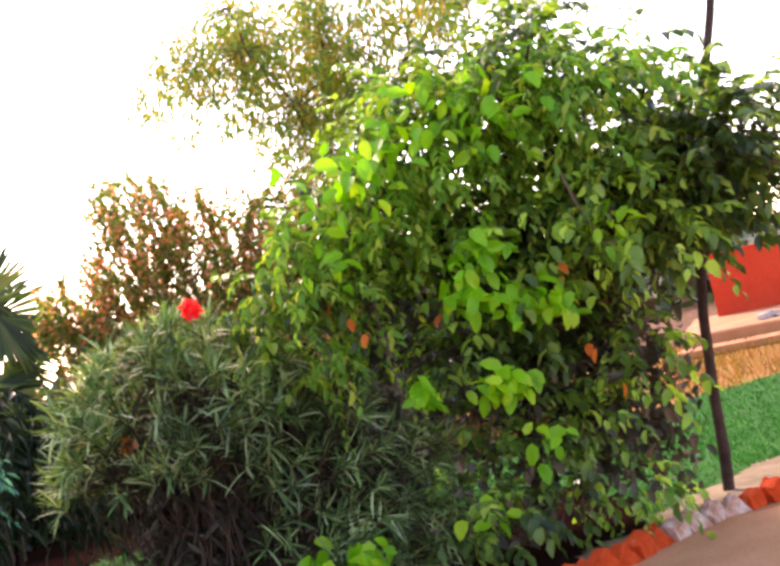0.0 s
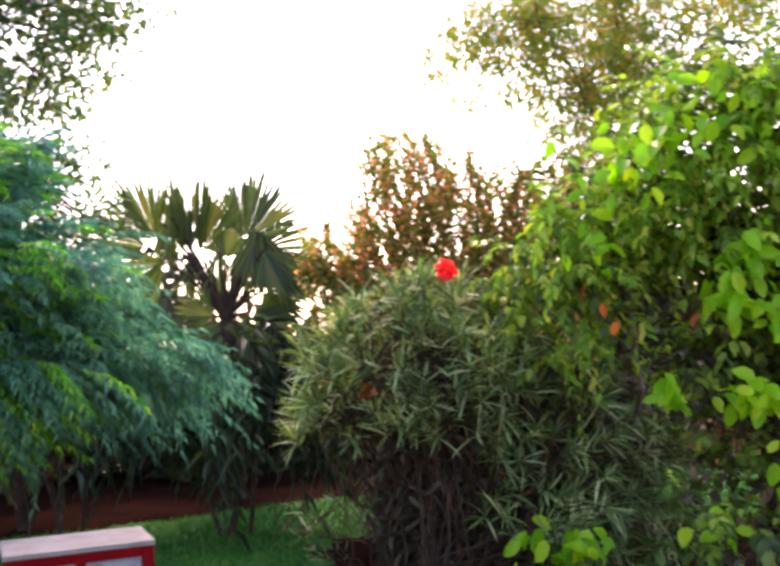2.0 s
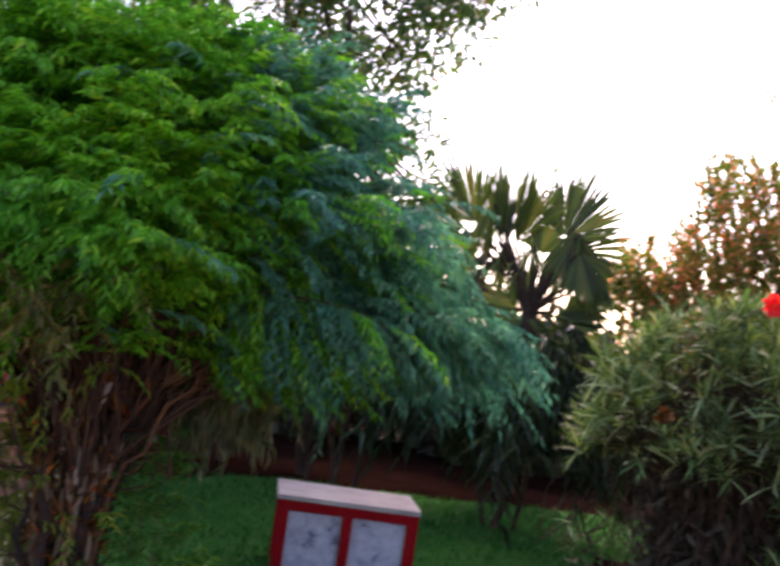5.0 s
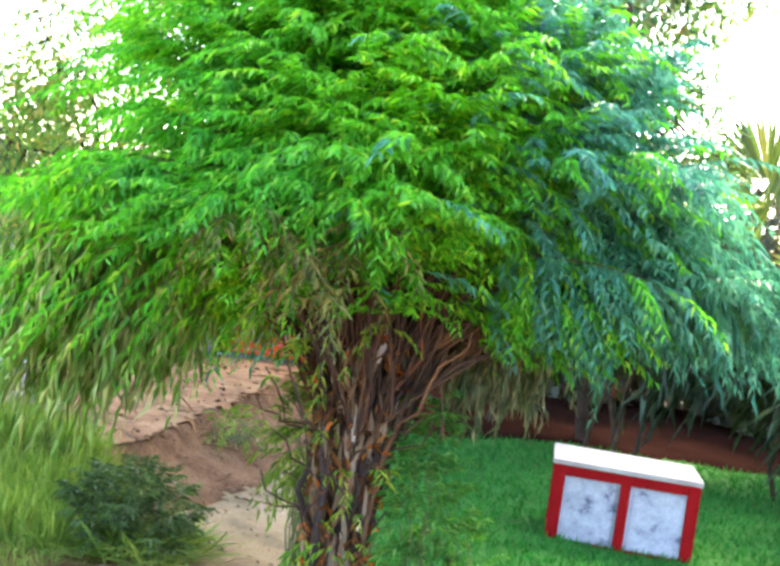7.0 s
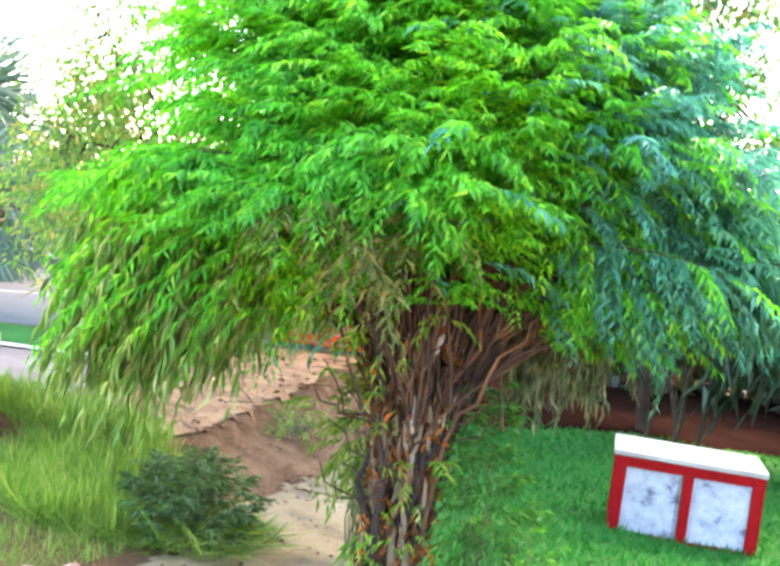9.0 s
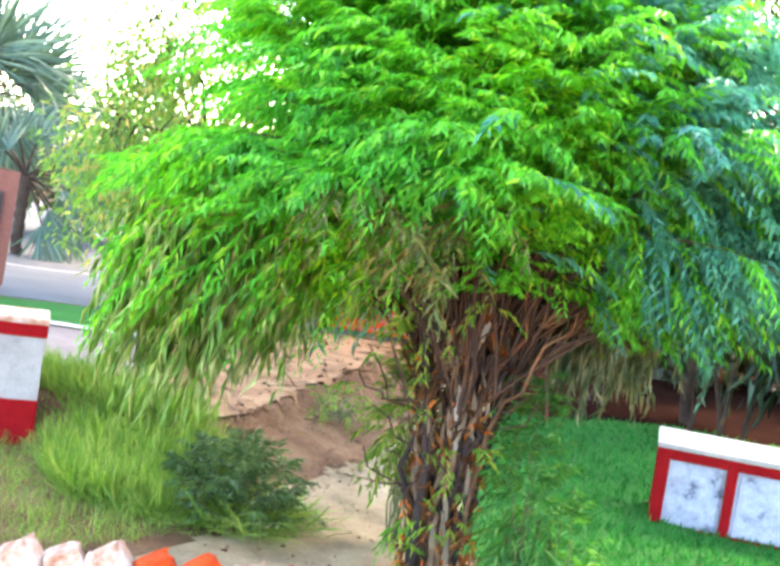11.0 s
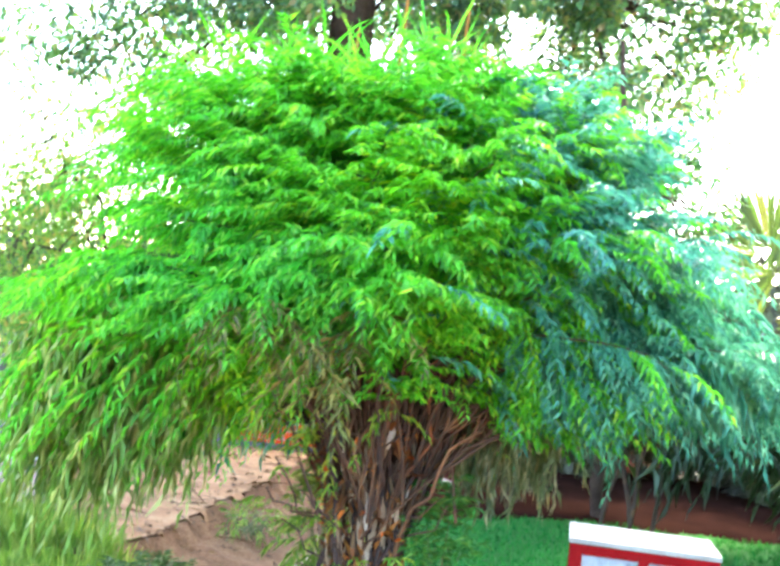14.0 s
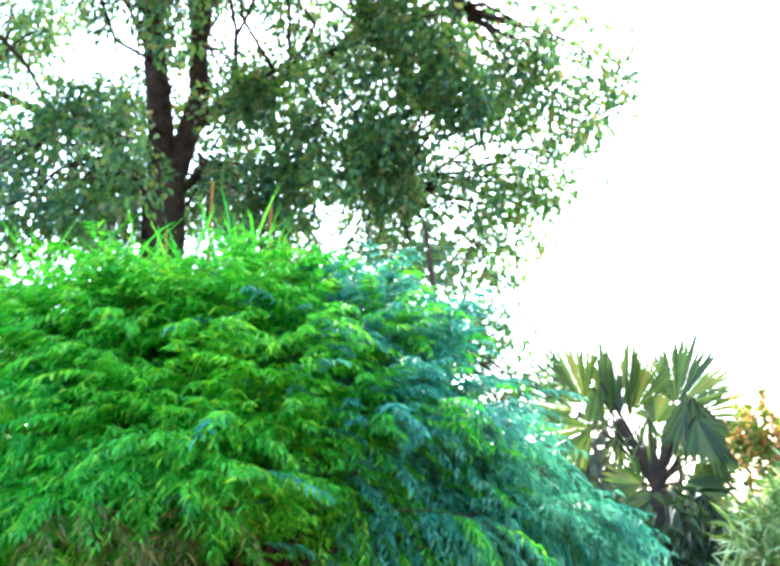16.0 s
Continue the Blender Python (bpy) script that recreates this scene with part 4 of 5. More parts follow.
def cluster_tree(name, label, category, base, fork, fork_r, clusters, radius, per, leaf, size, mat, droop=0.3, limbs=9, bark=BARK, hang=0.0, twig=0.012, trunk_mid=None, spread=1.0, forks=(), sprays=0):
    """A trunk to the fork, limbs out to some clusters, twigs to the rest, and a crown of single leaves round every cluster."""
    base, fork = np.asarray(base, float), np.asarray(fork, float)
    t = thing(name, base, label, category)
    p = curve_points(base - (0, 0, 0.06), fork, 9, 0, 0.012) if trunk_mid is None else np.concatenate([curve_points(base - (0, 0, 0.06), trunk_mid, 6, 0, 0.01), curve_points(trunk_mid, fork, 6, 0, 0.01)[1:]])
    grow("trunk", tube(p, np.linspace(fork_r * 1.35, fork_r, len(p)), 10, 0.05), bark, t, smooth=True)
    order = np.argsort(-np.linalg.norm(clusters - fork, axis=1))
    mains = []
    for q, thick in forks:
        q = np.concatenate([[fork - (0, 0, fork_r * 1.6)], q])
        grow("limb", tube(q, np.linspace(thick, thick * 0.55, len(q)), 9, 0.05), bark, t, smooth=True)
        mains.append(q)
    for k in order[:limbs * 3:3]:
        q = curve_points(fork - (0, 0, fork_r), clusters[k], 9, 0.0, 0.025, 0.05)
        grow("limb", tube(q, np.linspace(fork_r * 0.62, twig, 9), 8, 0.05), bark, t, smooth=True)
        mains.append(q)
    nodes = np.concatenate([m[1:] if forks else m[2:] for m in mains])
    twigs = []
    for c in clusters:
        a = nodes[np.argmin(np.linalg.norm(nodes - c, axis=1))]
        if np.linalg.norm(a - c) > 0.05:
            twigs.append(tube(curve_points(a, c, 5, 0, 0.04, 0.05), np.linspace(twig, twig * 0.4, 5), 5))
    grow("twig_mass", join(twigs), bark, t, kind="stuff")
    n = len(clusters) * per
    off = ball(n, 1.0, 0.3) * np.repeat(np.broadcast_to(radius, (len(clusters),)), per)[:, None]
    at = np.repeat(clusters, per, 0) + off
    d = unit(off) * 0.7 * spread + RNG.normal(size=(n, 3)) * 0.55 + (0, 0, -droop)
    at[:, 2] -= hang * RNG.random(n)
    if sprays:
        m = len(clusters) * sprays
        off = ball(m, 0.7, 0.2) * np.repeat(np.broadcast_to(radius, (len(clusters),)), sprays)[:, None]
        d = unit(off) + RNG.normal(size=(m, 3)) * 0.35 + (0, -0.45, 0.15)
        vf = feathers(np.repeat(clusters, sprays, 0) + off, d, RNG.uniform(0.22, 0.40, m), 9, size / 0.31, 0, 0.32, leaf)
    else:
        vf = scatter(leaf, at, d, size * RNG.uniform(0.6, 1.25, n))
    grow("crown", vf, mat, t, kind="stuff")
    return t


def tall_tree():
    reseed(103)
    c = dome(190, (-5.6, 13.2, 7.4), (4.6, 2.4, 3.6), -0.85, 0.3)
    extra = np.array([heading(a, b) * 14.5 for a, b in ((9.6, 12.6), (10.6, 13.2), (12.5, 12.6), (14, 13.6), (16, 13.4), (8.2, 14.6), (10.2, 16.5), (12.2, 18), (7.2, 19.5), (5.6, 23.5), (8, 23), (11, 22), (30, 15), (33, 16.5), (37, 13.5), (40, 11.5), (43, 11.0), (45.5, 12.0), (34, 12), (36, 11), (38, 10.5), (35, 14), (37, 13.5), (39, 12.5), (41, 13), (33.5, 10), (36.5, 9), (40.5, 9.5), (32, 13), (43, 13.5), (34.5, 8.6), (38.5, 14.5), (3.2, 21.5), (4.0, 20.2), (4.6, 22.6), (5.2, 19.4), (6.4, 21.0), (6.2, 18.0), (7.0, 16.6))]) + (0, 0, 1.6)
    edge = np.degrees(np.arctan2(-c[:, 0], c[:, 1]))
    up = np.degrees(np.arctan2(c[:, 2] - 1.6, np.hypot(c[:, 0], c[:, 1])))
    bare = (np.abs(edge - 26.4) < 2.6) & (up > 13) & (up < 24) & (np.hypot(c[:, 0], c[:, 1]) < 14.8)
    # unseen forward part of the crown, added to shade the ground below
    near = np.array([-5.0, 9.6, 8.6]) + ball(300, 1) * (4.6, 3.4, 2.4)
    steep = np.degrees(np.arctan2(near[:, 2] - 1.6, np.hypot(near[:, 0], near[:, 1])))
    # close leafy masses on the lower boughs
    masses = []
    for a, b, far, n, w in ((30.2, 24.6, 12.2, 2, 0.5), (26.4, 24.8, 12, 2, 0.5), (23.3, 22.7, 13, 2, 0.5), (22.1, 21.2, 13, 2, 0.5), (16.1, 23.2, 13, 3, 0.6), (14.5, 21.2, 13, 4, 0.7), (15.8, 19.5, 13, 3, 0.6),
                            (14.3, 18.3, 13, 4, 0.6), (16.9, 17.6, 13, 2, 0.5), (14.8, 16.0, 13, 3, 0.5), (13.1, 22.7, 13, 3, 0.6), (12.4, 20.7, 13, 2, 0.5), (33.1, 20.5, 13, 2, 0.5), (32.1, 20.0, 13, 1, 0.4), (34.5, 15.3, 13, 2, 0.5),
                            (33.0, 14.4, 13, 2, 0.4), (22.1, 16.6, 13, 2, 0.5), (20.5, 16.8, 13, 2, 0.4), (30.0, 18.2, 12, 2, 0.4), (20.0, 18.8, 13, 2, 0.4), (18.7, 19.3, 13, 2, 0.4), (14.4, 24.8, 13, 2, 0.6)):
        masses.append(np.array(heading(a, b)) * far / math.cos(radians(b)) + (0.32, -0.10, 1.6) + RNG.normal(size=(n, 3)) * w * 0.6)
    loose = np.concatenate([c[(edge > 7.5) & ~bare], extra, near[steep > 29][:120]])
    cl = np.concatenate([loose] + masses)
    radius = np.concatenate([RNG.uniform(0.36, 0.74, len(loose)), RNG.uniform(0.28, 0.46, len(cl) - len(loose))])
    t = cluster_tree("tree", "tall tree with a forked brown trunk and an open leafy crown", "tree", (-6.42, 12.45, 0), (-6.37, 12.48, 5.85), 0.26, cl, radius, 260, round_leaf(0.6), 0.098, TREE_LEAF, 0.35, 0, twig=0.03, forks=(
        (np.array([(-6.42, 12.45, 6.6), (-6.5, 12.4, 7.4), (-6.55, 12.37, 8.3), (-6.7, 12.4, 9.4), (-6.9, 12.5, 10.3)]), 0.19),
        (np.array([(-6.1, 12.61, 6.5), (-5.98, 12.66, 7.0), (-6.02, 12.64, 7.7), (-5.9, 12.7, 8.7), (-5.6, 12.8, 9.8)]), 0.17),
        (np.array([(-6.05, 12.63, 6.5), (-5.85, 12.72, 6.75), (-5.55, 12.85, 7.0), (-4.9, 13.1, 7.3), (-3.9, 13.4, 7.9), (-2.7, 13.6, 8.2)]), 0.10),
        (np.array([(-6.9, 12.3, 6.2), (-7.8, 12.2, 6.7), (-8.8, 11.9, 7.2), (-9.6, 11.5, 7.4)]), 0.07),
        (np.array([(-5.9, 12.8, 6.1), (-4.8, 13.2, 6.0), (-3.6, 13.5, 5.8)]), 0.06)))
    t.location += Vector((-0.32, 0.10, 0.0))


def young_tree():
    reseed(104)
    cl = []
    for a, b, n, sa, sb in ((11.2, 8.6, 14, 0.7, 1.0), (12.4, 10.0, 10, 0.7, 0.8), (11.0, 6.2, 12, 0.8, 0.9), (13.2, 7.4, 12, 0.8, 1.2), (9.4, 6.4, 7, 0.8, 0.5), (9.8, 9.2, 4, 0.5, 0.3)):
        cl += [heading(a + RNG.normal() * sa, b + RNG.normal() * sb) * (11.0 + RNG.normal() * 0.25) + EYE for _ in range(n)]
    cluster_tree("young_tree", "young tree with a thin dark trunk and small loose leaves", "tree", (-2.55, 10.75, 0), (-2.62, 10.68, 3.3), 0.05, np.array(cl), 0.22, 42, round_leaf(0.5), 0.075, TREE_LEAF, 0.3, 7, BARK, 0.05, 0.007, forks=((np.array([(-2.64, 10.67, 3.6), (-2.70, 10.66, 4.1), (-2.74, 10.66, 4.5)]), 0.035),))


def fan_palm(base, height, fronds, label, mat, trunk_r=0.10, loose=0.35, droop=0.10, size=1.0):
    """A fan palm: each frond is a stalk from the crown to a hub, and stiff blades spread from the hub.

    fronds: rows of (hub sideways, hub back, hub up from the crown, tilt in degrees, blade length, half spread in degrees, blades, and for joined pleats the share of the blade that is joined)."""
    reseed(int(1000 + 37 * abs(base[0] + 3 * base[1])))
    t = thing("fan_palm", base, label, "palm")
    base = np.asarray(base, float)
    top = base + (0.02, 0, height)
    grow("trunk", tube(curve_points(base - (0, 0, 0.05), top, 16), trunk_r * (1 + 0.12 * np.tile([1, -1], 8)), 12, 0.06), BARK, t, smooth=True)
    yaw = math.atan2(-base[0], base[1])
    side, back = np.array([math.cos(yaw), math.sin(yaw), 0]), np.array([-math.sin(yaw), math.cos(yaw), 0])
    up = np.array([0, 0, 1.0])
    for u, w, h, tilt, length, fan, blades, *joined in fronds:
        hub = top + (side * u + back * w + up * h) * size
        v, f = tube(curve_points(top, hub, 5, 0, 0.0, 0.08), np.linspace(0.024, 0.012, 5), 5)
        a = np.radians(tilt + np.linspace(-fan, fan, blades))
        lean = RNG.uniform(-loose, loose)
        d = np.cos(a)[:, None] * side + np.sin(a)[:, None] * up + back * (lean + 0.25 * np.sin(np.linspace(-1.6, 1.6, blades)))[:, None] + RNG.normal(size=(blades, 3)) * (0.012 if joined else 0.03)
        reach = size * length * (1.0 - 0.25 * np.abs(np.linspace(-1, 1, blades))) * RNG.uniform(0.88, 1.06, blades)
        flat = back * -1.0 + RNG.normal(size=(blades, 3)) * 0.25 + up * 0.3
        if joined:
            leaf, wide = fan_finger(droop + 0.12 * RNG.random(), joined[0]), np.full(blades, np.radians(2 * fan / blades)) * RNG.uniform(1.1, 1.4, blades)
            flat = back * -1.0 + up * 0.3
            flat = np.tile(flat, (blades, 1)) + RNG.normal(size=(blades, 3)) * 0.08
        else:
            leaf, wide = long_blade(0.046, droop + 0.12 * RNG.random()), None
        frond = grow("frond", scatter(leaf, np.tile(hub, (blades, 1)), d, reach, flat, wide), mat, t)
        put("stalk", mesh_from("stalk", v - base, f, CULM, True), frond, "slender dark leaf stalk")
    return t


def random_fronds(n, seed, length, stalk):
    reseed(seed)
    out = []
    for k in range(n):
        tilt = RNG.uniform(-75, 255)
        r = stalk * RNG.uniform(0.6, 1.1)
        out.append((r * math.cos(radians(tilt)), RNG.uniform(-0.4, 0.4), r * math.sin(radians(tilt)), tilt, length * RNG.uniform(0.8, 1.1), RNG.uniform(60, 85), 26))
    return out


def oleander():
    reseed(105)
    base = np.array([0.95, 7.45, 0.0])
    t = thing("oleander", base, "tall oleander bush with narrow grey-green leaves and a red bloom", "shrub")
    tips = np.concatenate([dome(170, (0.86, 7.35, 1.05), (0.98, 0.7, 0.96), -0.05, 0.8), dome(70, (0.9, 7.25, 1.2), (0.75, 0.55, 0.62), -0.3, 0.2),
                           np.array([1.75, 7.0, 0.75]) + ball(90, 1) * (0.75, 0.35, 0.6), np.array([1.95, 6.75, 0.32]) + ball(50, 1) * (0.65, 0.22, 0.26)])
    # open and bare underneath, where the dark stems show
    tips = tips[~((tips[:, 0] < 0.98) & (tips[:, 2] < 1.0))]
    starts = base + RNG.normal(size=(len(tips), 3)) * (0.24, 0.16, 0)
    stems, leaves = leafy_shoots(tips, starts, 21, long_blade(0.085, 0.30), 0.195, 1.25, 0.90, 0.0, 0.12, 0.02, 0.009)
    low = np.array([0.16, 7.0, 0.52]) + ball(12, 1) * (0.30, 0.3, 0.30)
    low_stems, low_leaves = leafy_shoots(low, base + RNG.normal(size=(12, 3)) * (0.2, 0.12, 0) + (-0.35, -0.1, 0), 9, long_blade(0.08, 0.2), 0.12, 1.0, 0.7, 0.0, 0.05, 0.03, 0.006)
    stems, leaves = stems + low_stems, join([leaves, low_leaves])
    grow_stems(stems, CULM, t)
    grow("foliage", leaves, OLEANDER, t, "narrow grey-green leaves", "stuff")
    # dark old leaves stand for the shade inside the bush
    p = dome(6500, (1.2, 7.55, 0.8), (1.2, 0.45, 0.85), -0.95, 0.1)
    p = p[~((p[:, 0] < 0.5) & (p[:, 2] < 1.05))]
    grow("inner_leafage", scatter(long_blade(0.2, 0.3), p, RNG.normal(size=p.shape), RNG.uniform(0.12, 0.2, len(p))), INNER_SHADE, t, "old brownish leaves inside the bush, dark in colour for its inner shade", "stuff")
    for c, r in (((0.93, 6.75, 2.0), 0.062), ((1.75, 6.75, 1.86), 0.04), ((0.41, 6.68, 1.30), 0.05)):
        n = 46
        d = unit(RNG.normal(size=(n, 3)))
        grow("bloom", scatter(round_leaf(0.9, 0.3), np.asarray(c) + d * r * 0.25, d, r * RNG.uniform(0.7, 1.1, n)), PETAL if r > 0.055 else DRY, t, "rounded red bloom" if r > 0.055 else "faded orange bloom")


def blushing_shrub():
    reseed(106)
    base = np.array([1.5, 9.6, 0.0])
    t = thing("bougainvillea", base, "tall loose shrub with small reddish and green leaves", "shrub")
    yaw = RNG.uniform(-15.5, -0.5, 290)
    top = np.interp(-yaw, [0.5, 1.8, 3.2, 4.0, 5.5, 7.0, 8.5, 11, 15.5], [5.6, 5.9, 7.4, 10.0, 10.6, 10.3, 9.3, 8.9, 9.0])
    pitch = top - np.abs(RNG.normal(size=290)) * 2.9
    tips = np.array([heading(a, b) * d for a, b, d in zip(yaw, np.maximum(pitch, -2), RNG.uniform(9.2, 10.2, 290))]) + (0, 0, 1.6)
    tips = tips[~((yaw > -2.0) & (pitch < 3.2))]
    low = np.array([heading(a, b) * 9.5 for a, b in zip(RNG.uniform(-4.0, -0.2, 46), RNG.uniform(1.6, 5.2, 46))]) + (0, 0, 1.6)
    tips = np.concatenate([tips, low])
    starts = base + RNG.normal(size=(len(tips), 3)) * (0.7, 0.3, 0)
    stems, leaves = leafy_shoots(tips, starts, 120, round_leaf(0.55), 0.050, 1.3, 0.55, 0.1, 0.03, 0.03, 0.006)
    grow_stems(stems, TWIG, t)
    grow("foliage", leaves, BLUSH, t, "small reddish and green leaves", "stuff")


def broad_shrub():
    reseed(107)
    ends = []
    for a, b, d, n, sa, sb in ((-21, 9.5, 7.7, 40, 5.0, 2.6), (-30, 8.5, 7.6, 36, 5.0, 2.8), (-25.5, 11.8, 7.6, 36, 4.2, 1.2), (-35, 4.6, 7.4, 70, 2.6, 1.7), (-31.5, 2.6, 7.5, 20, 1.2, 1.4), (-22, 4, 7.4, 42, 4.5, 2.6), (-16, 4.5, 7.6, 26, 2.8, 2.6), (-28, 3.5, 7.5, 36, 4, 2.4), (-22, -1.5, 7.3, 18, 4.2, 2.4), (-27.5, -2, 7.6, 22, 2.0, 2.6), (-21, -7, 7.3, 13, 4, 2.2), (-26.5, -6.5, 7.5, 8, 2.0, 2.0), (-21, -10.3, 7.2, 9, 3, 0.8)):
        for _ in range(n):
            ends.append(heading(a + RNG.normal() * sa, b + RNG.normal() * sb) * (d + RNG.normal() * 0.32) + EYE)
    cl = np.array(ends)
    yaw = np.degrees(np.arctan2(-cl[:, 0], cl[:, 1]))
    pit = np.degrees(np.arctan2(cl[:, 2] - 1.6, np.hypot(cl[:, 0], cl[:, 1])))
    # open underneath beside the lean trunk, and a ragged outer outline
    keep = (cl[:, 2] > 0.15) & (yaw < -10.5) & ~((yaw < -30.4) & (pit < 1.7)) & ~((yaw < -33) & (pit < 2.6)) & ~((yaw < -25) & (pit < -10.3)) & ~((yaw > -18.5) & (pit < 0.2)) & (pit < np.interp(-yaw, [10, 13, 16, 20, 26, 31, 33, 35, 37.5, 40], [2.5, 6.0, 9, 12.5, 14.2, 13.4, 12.0, 10.6, 8.8, 7.8])) & (pit > -12.3) & ~((yaw < -29) & (pit > 8) & (RNG.random(len(cl)) < 0.45))
    # few leaves over the dark hollow beside the lean trunk
    keep &= ~((yaw < -26) & (yaw > -31.5) & (pit > -8) & (pit < 2.5) & (RNG.random(len(cl)) < 0.6))
    cl = cl[keep]
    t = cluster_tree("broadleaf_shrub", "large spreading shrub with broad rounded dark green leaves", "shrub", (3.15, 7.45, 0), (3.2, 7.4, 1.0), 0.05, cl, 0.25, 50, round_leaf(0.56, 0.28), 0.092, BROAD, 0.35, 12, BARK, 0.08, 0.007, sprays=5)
    yaw, pit = np.degrees(np.arctan2(-cl[:, 0], cl[:, 1])), np.degrees(np.arctan2(cl[:, 2] - 1.6, np.hypot(cl[:, 0], cl[:, 1])))
    rim = np.interp(-yaw, [10, 13, 16, 20, 26, 31, 33, 35, 37.5, 40], [0.5, 3.5, 5.5, 7.5, 8.0, 7.5, 7.0, 6.5, 6.0, 5.0])
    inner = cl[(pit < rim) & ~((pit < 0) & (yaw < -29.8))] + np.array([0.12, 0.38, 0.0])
    # dark leaves fill the hollow, its shade put into their colour
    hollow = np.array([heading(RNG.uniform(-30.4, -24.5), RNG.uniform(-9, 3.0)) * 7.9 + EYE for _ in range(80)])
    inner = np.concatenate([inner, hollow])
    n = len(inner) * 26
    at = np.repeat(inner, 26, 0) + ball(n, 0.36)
    grow("inner_leafage", scatter(round_leaf(0.5), at, RNG.normal(size=(n, 3)) + (0, 0, -0.4), RNG.uniform(0.08, 0.13, n)), INNER_SHADE, t, "old brownish leaves inside the shrub, dark in colour for its inner shade", kind="stuff")
    # the highest groups are coloured bright for the backlit top
    young = []
    for a, b, n, sa, sb in ((-23.0, 3.2, 48, 1.5, 0.9), (-24.2, 0.4, 54, 1.5, 0.8), (-21.5, 1.5, 30, 1.0, 0.8), (-22.4, -3.6, 54, 1.2, 0.42), (-18.6, -3.2, 20, 0.6, 0.6), (-20.7, -9.8, 10, 0.9, 0.7), (-26.3, -0.4, 16, 0.9, 0.7), (-24.0, -7.0, 10, 0.8, 0.8), (-17.2, 8.3, 45, 2.4, 1.4), (-23, 10.2, 80, 5.0, 1.8), (-29.5, 3.2, 12, 1.2, 0.7), (-15.0, 4.5, 12, 1.6, 1.2), (-12.4, -10.4, 34, 2.0, 0.9)):
        young += [heading(a + RNG.normal() * sa * 0.62, b + RNG.normal() * sb * 0.7) * (6.75 + RNG.normal() * 0.08) + EYE for _ in range(n)]
    young = np.array(young)
    d = RNG.normal(size=young.shape) * 0.5 + (0, -0.25, -0.55)
    grow("young_leafage", scatter(round_leaf(0.62, 0.2), young, d, RNG.uniform(0.09, 0.15, len(young)), RNG.normal(size=young.shape) * 0.3 + (0, -0.7, 0.6)), BRIGHT, t, "bright yellow-green young leaves", "stuff")
    # many light sprays near the top, where backlight is put into leaf colour
    fresh = []
    for a, b, n, sa, sb in ((-13.8, 4.2, 95, 1.6, 2.2), (-16.5, 8.0, 50, 1.8, 1.6), (-22, 11.0, 150, 3.2, 1.2), (-29, 10.6, 120, 3.0, 1.2), (-25, 8.0, 110, 4.0, 1.5), (-19.5, 6.5, 70, 2.5, 1.6), (-14.5, -0.5, 30, 1.5, 1.0)):
        fresh += [heading(a + RNG.normal() * sa, b + RNG.normal() * sb) * (7.05 + RNG.normal() * 0.15) + EYE for _ in range(n)]
    fresh = np.array(fresh)
    fresh = fresh[fresh[:, 2] - 1.6 < np.interp(fresh[:, 0] / fresh[:, 1], [0.17, 0.23, 0.29, 0.36, 0.5, 0.7], [0.5, 0.75, 1.1, 1.55, 1.8, 1.6])]
    d = RNG.normal(size=fresh.shape) * 0.6 + (0, -0.5, -0.1)
    grow("fresh_leafage", feathers(fresh, d, RNG.uniform(0.18, 0.32, len(fresh)), 9, 0.30, 0, 0.5, round_leaf(0.45, 0.25)), FRESH, t, "fresh mid-green leaves on the outer shoots, their light colour standing for backlight near the top", "stuff")
    old = np.array([heading(a, b) * 6.85 + EYE for a, b in ((-26.5, 1.6), (-26.6, 1.0), (-27.1, -2.6), (-27.4, -2.9), (-28.3, -4.8), (-16.2, 0.3), (-15.5, 1.2), (-14.8, 2.2), (-20.2, 0.4))])
    grow("withered_leafage", scatter(round_leaf(0.6), old, RNG.normal(size=old.shape) * 0.4 + (0, 0, -1), 0.095), ORANGE_LEAF, t, "a few withered orange leaves", "stuff")
    # one bare twig in front
    grow("twig", tube(np.array([heading(a, b) * 6.7 + EYE for a, b in ((-27.6, 6.0), (-28.0, 4.4), (-28.5, 3.3), (-28.6, 2.2), (-29.6, 2.0))]), np.linspace(0.010, 0.005, 5), 5), TWIG, t, "bare grey twig")


def light_tree():
    reseed(108)
    cl = []
    for a, b, n, sa, sb in ((-11, 14.2, 12, 1.2, 0.9), (-14, 13.2, 18, 1.6, 1.6), (-13, 16.5, 16, 1.6, 1.0), (-17, 15, 20, 2, 2), (-16, 10.5, 16, 1.4, 1.2), (-21, 16, 26, 2.5, 1.8), (-25, 16.5, 16, 2, 1.2), (-18, 13, 22, 1.6, 1.6), (-15.5, 8.5, 14, 1.0, 1.0), (-9.8, 15.4, 6, 0.6, 0.6)):
        cl += [heading(a + RNG.normal() * sa, b + RNG.normal() * sb) * (10.4 + RNG.normal() * 0.4) + EYE for _ in range(n)]
    cluster_tree("slender_tree", "light tree with thin hanging yellowish leaves against the sky", "tree", (3.2, 10.3, 0), (3.1, 10.25, 3.0), 0.03, np.array(cl), 0.24, 92, blade(0.24, 0.2), 0.095, YELLOWISH, 0.8, 9, TWIG, 0.15, 0.006)


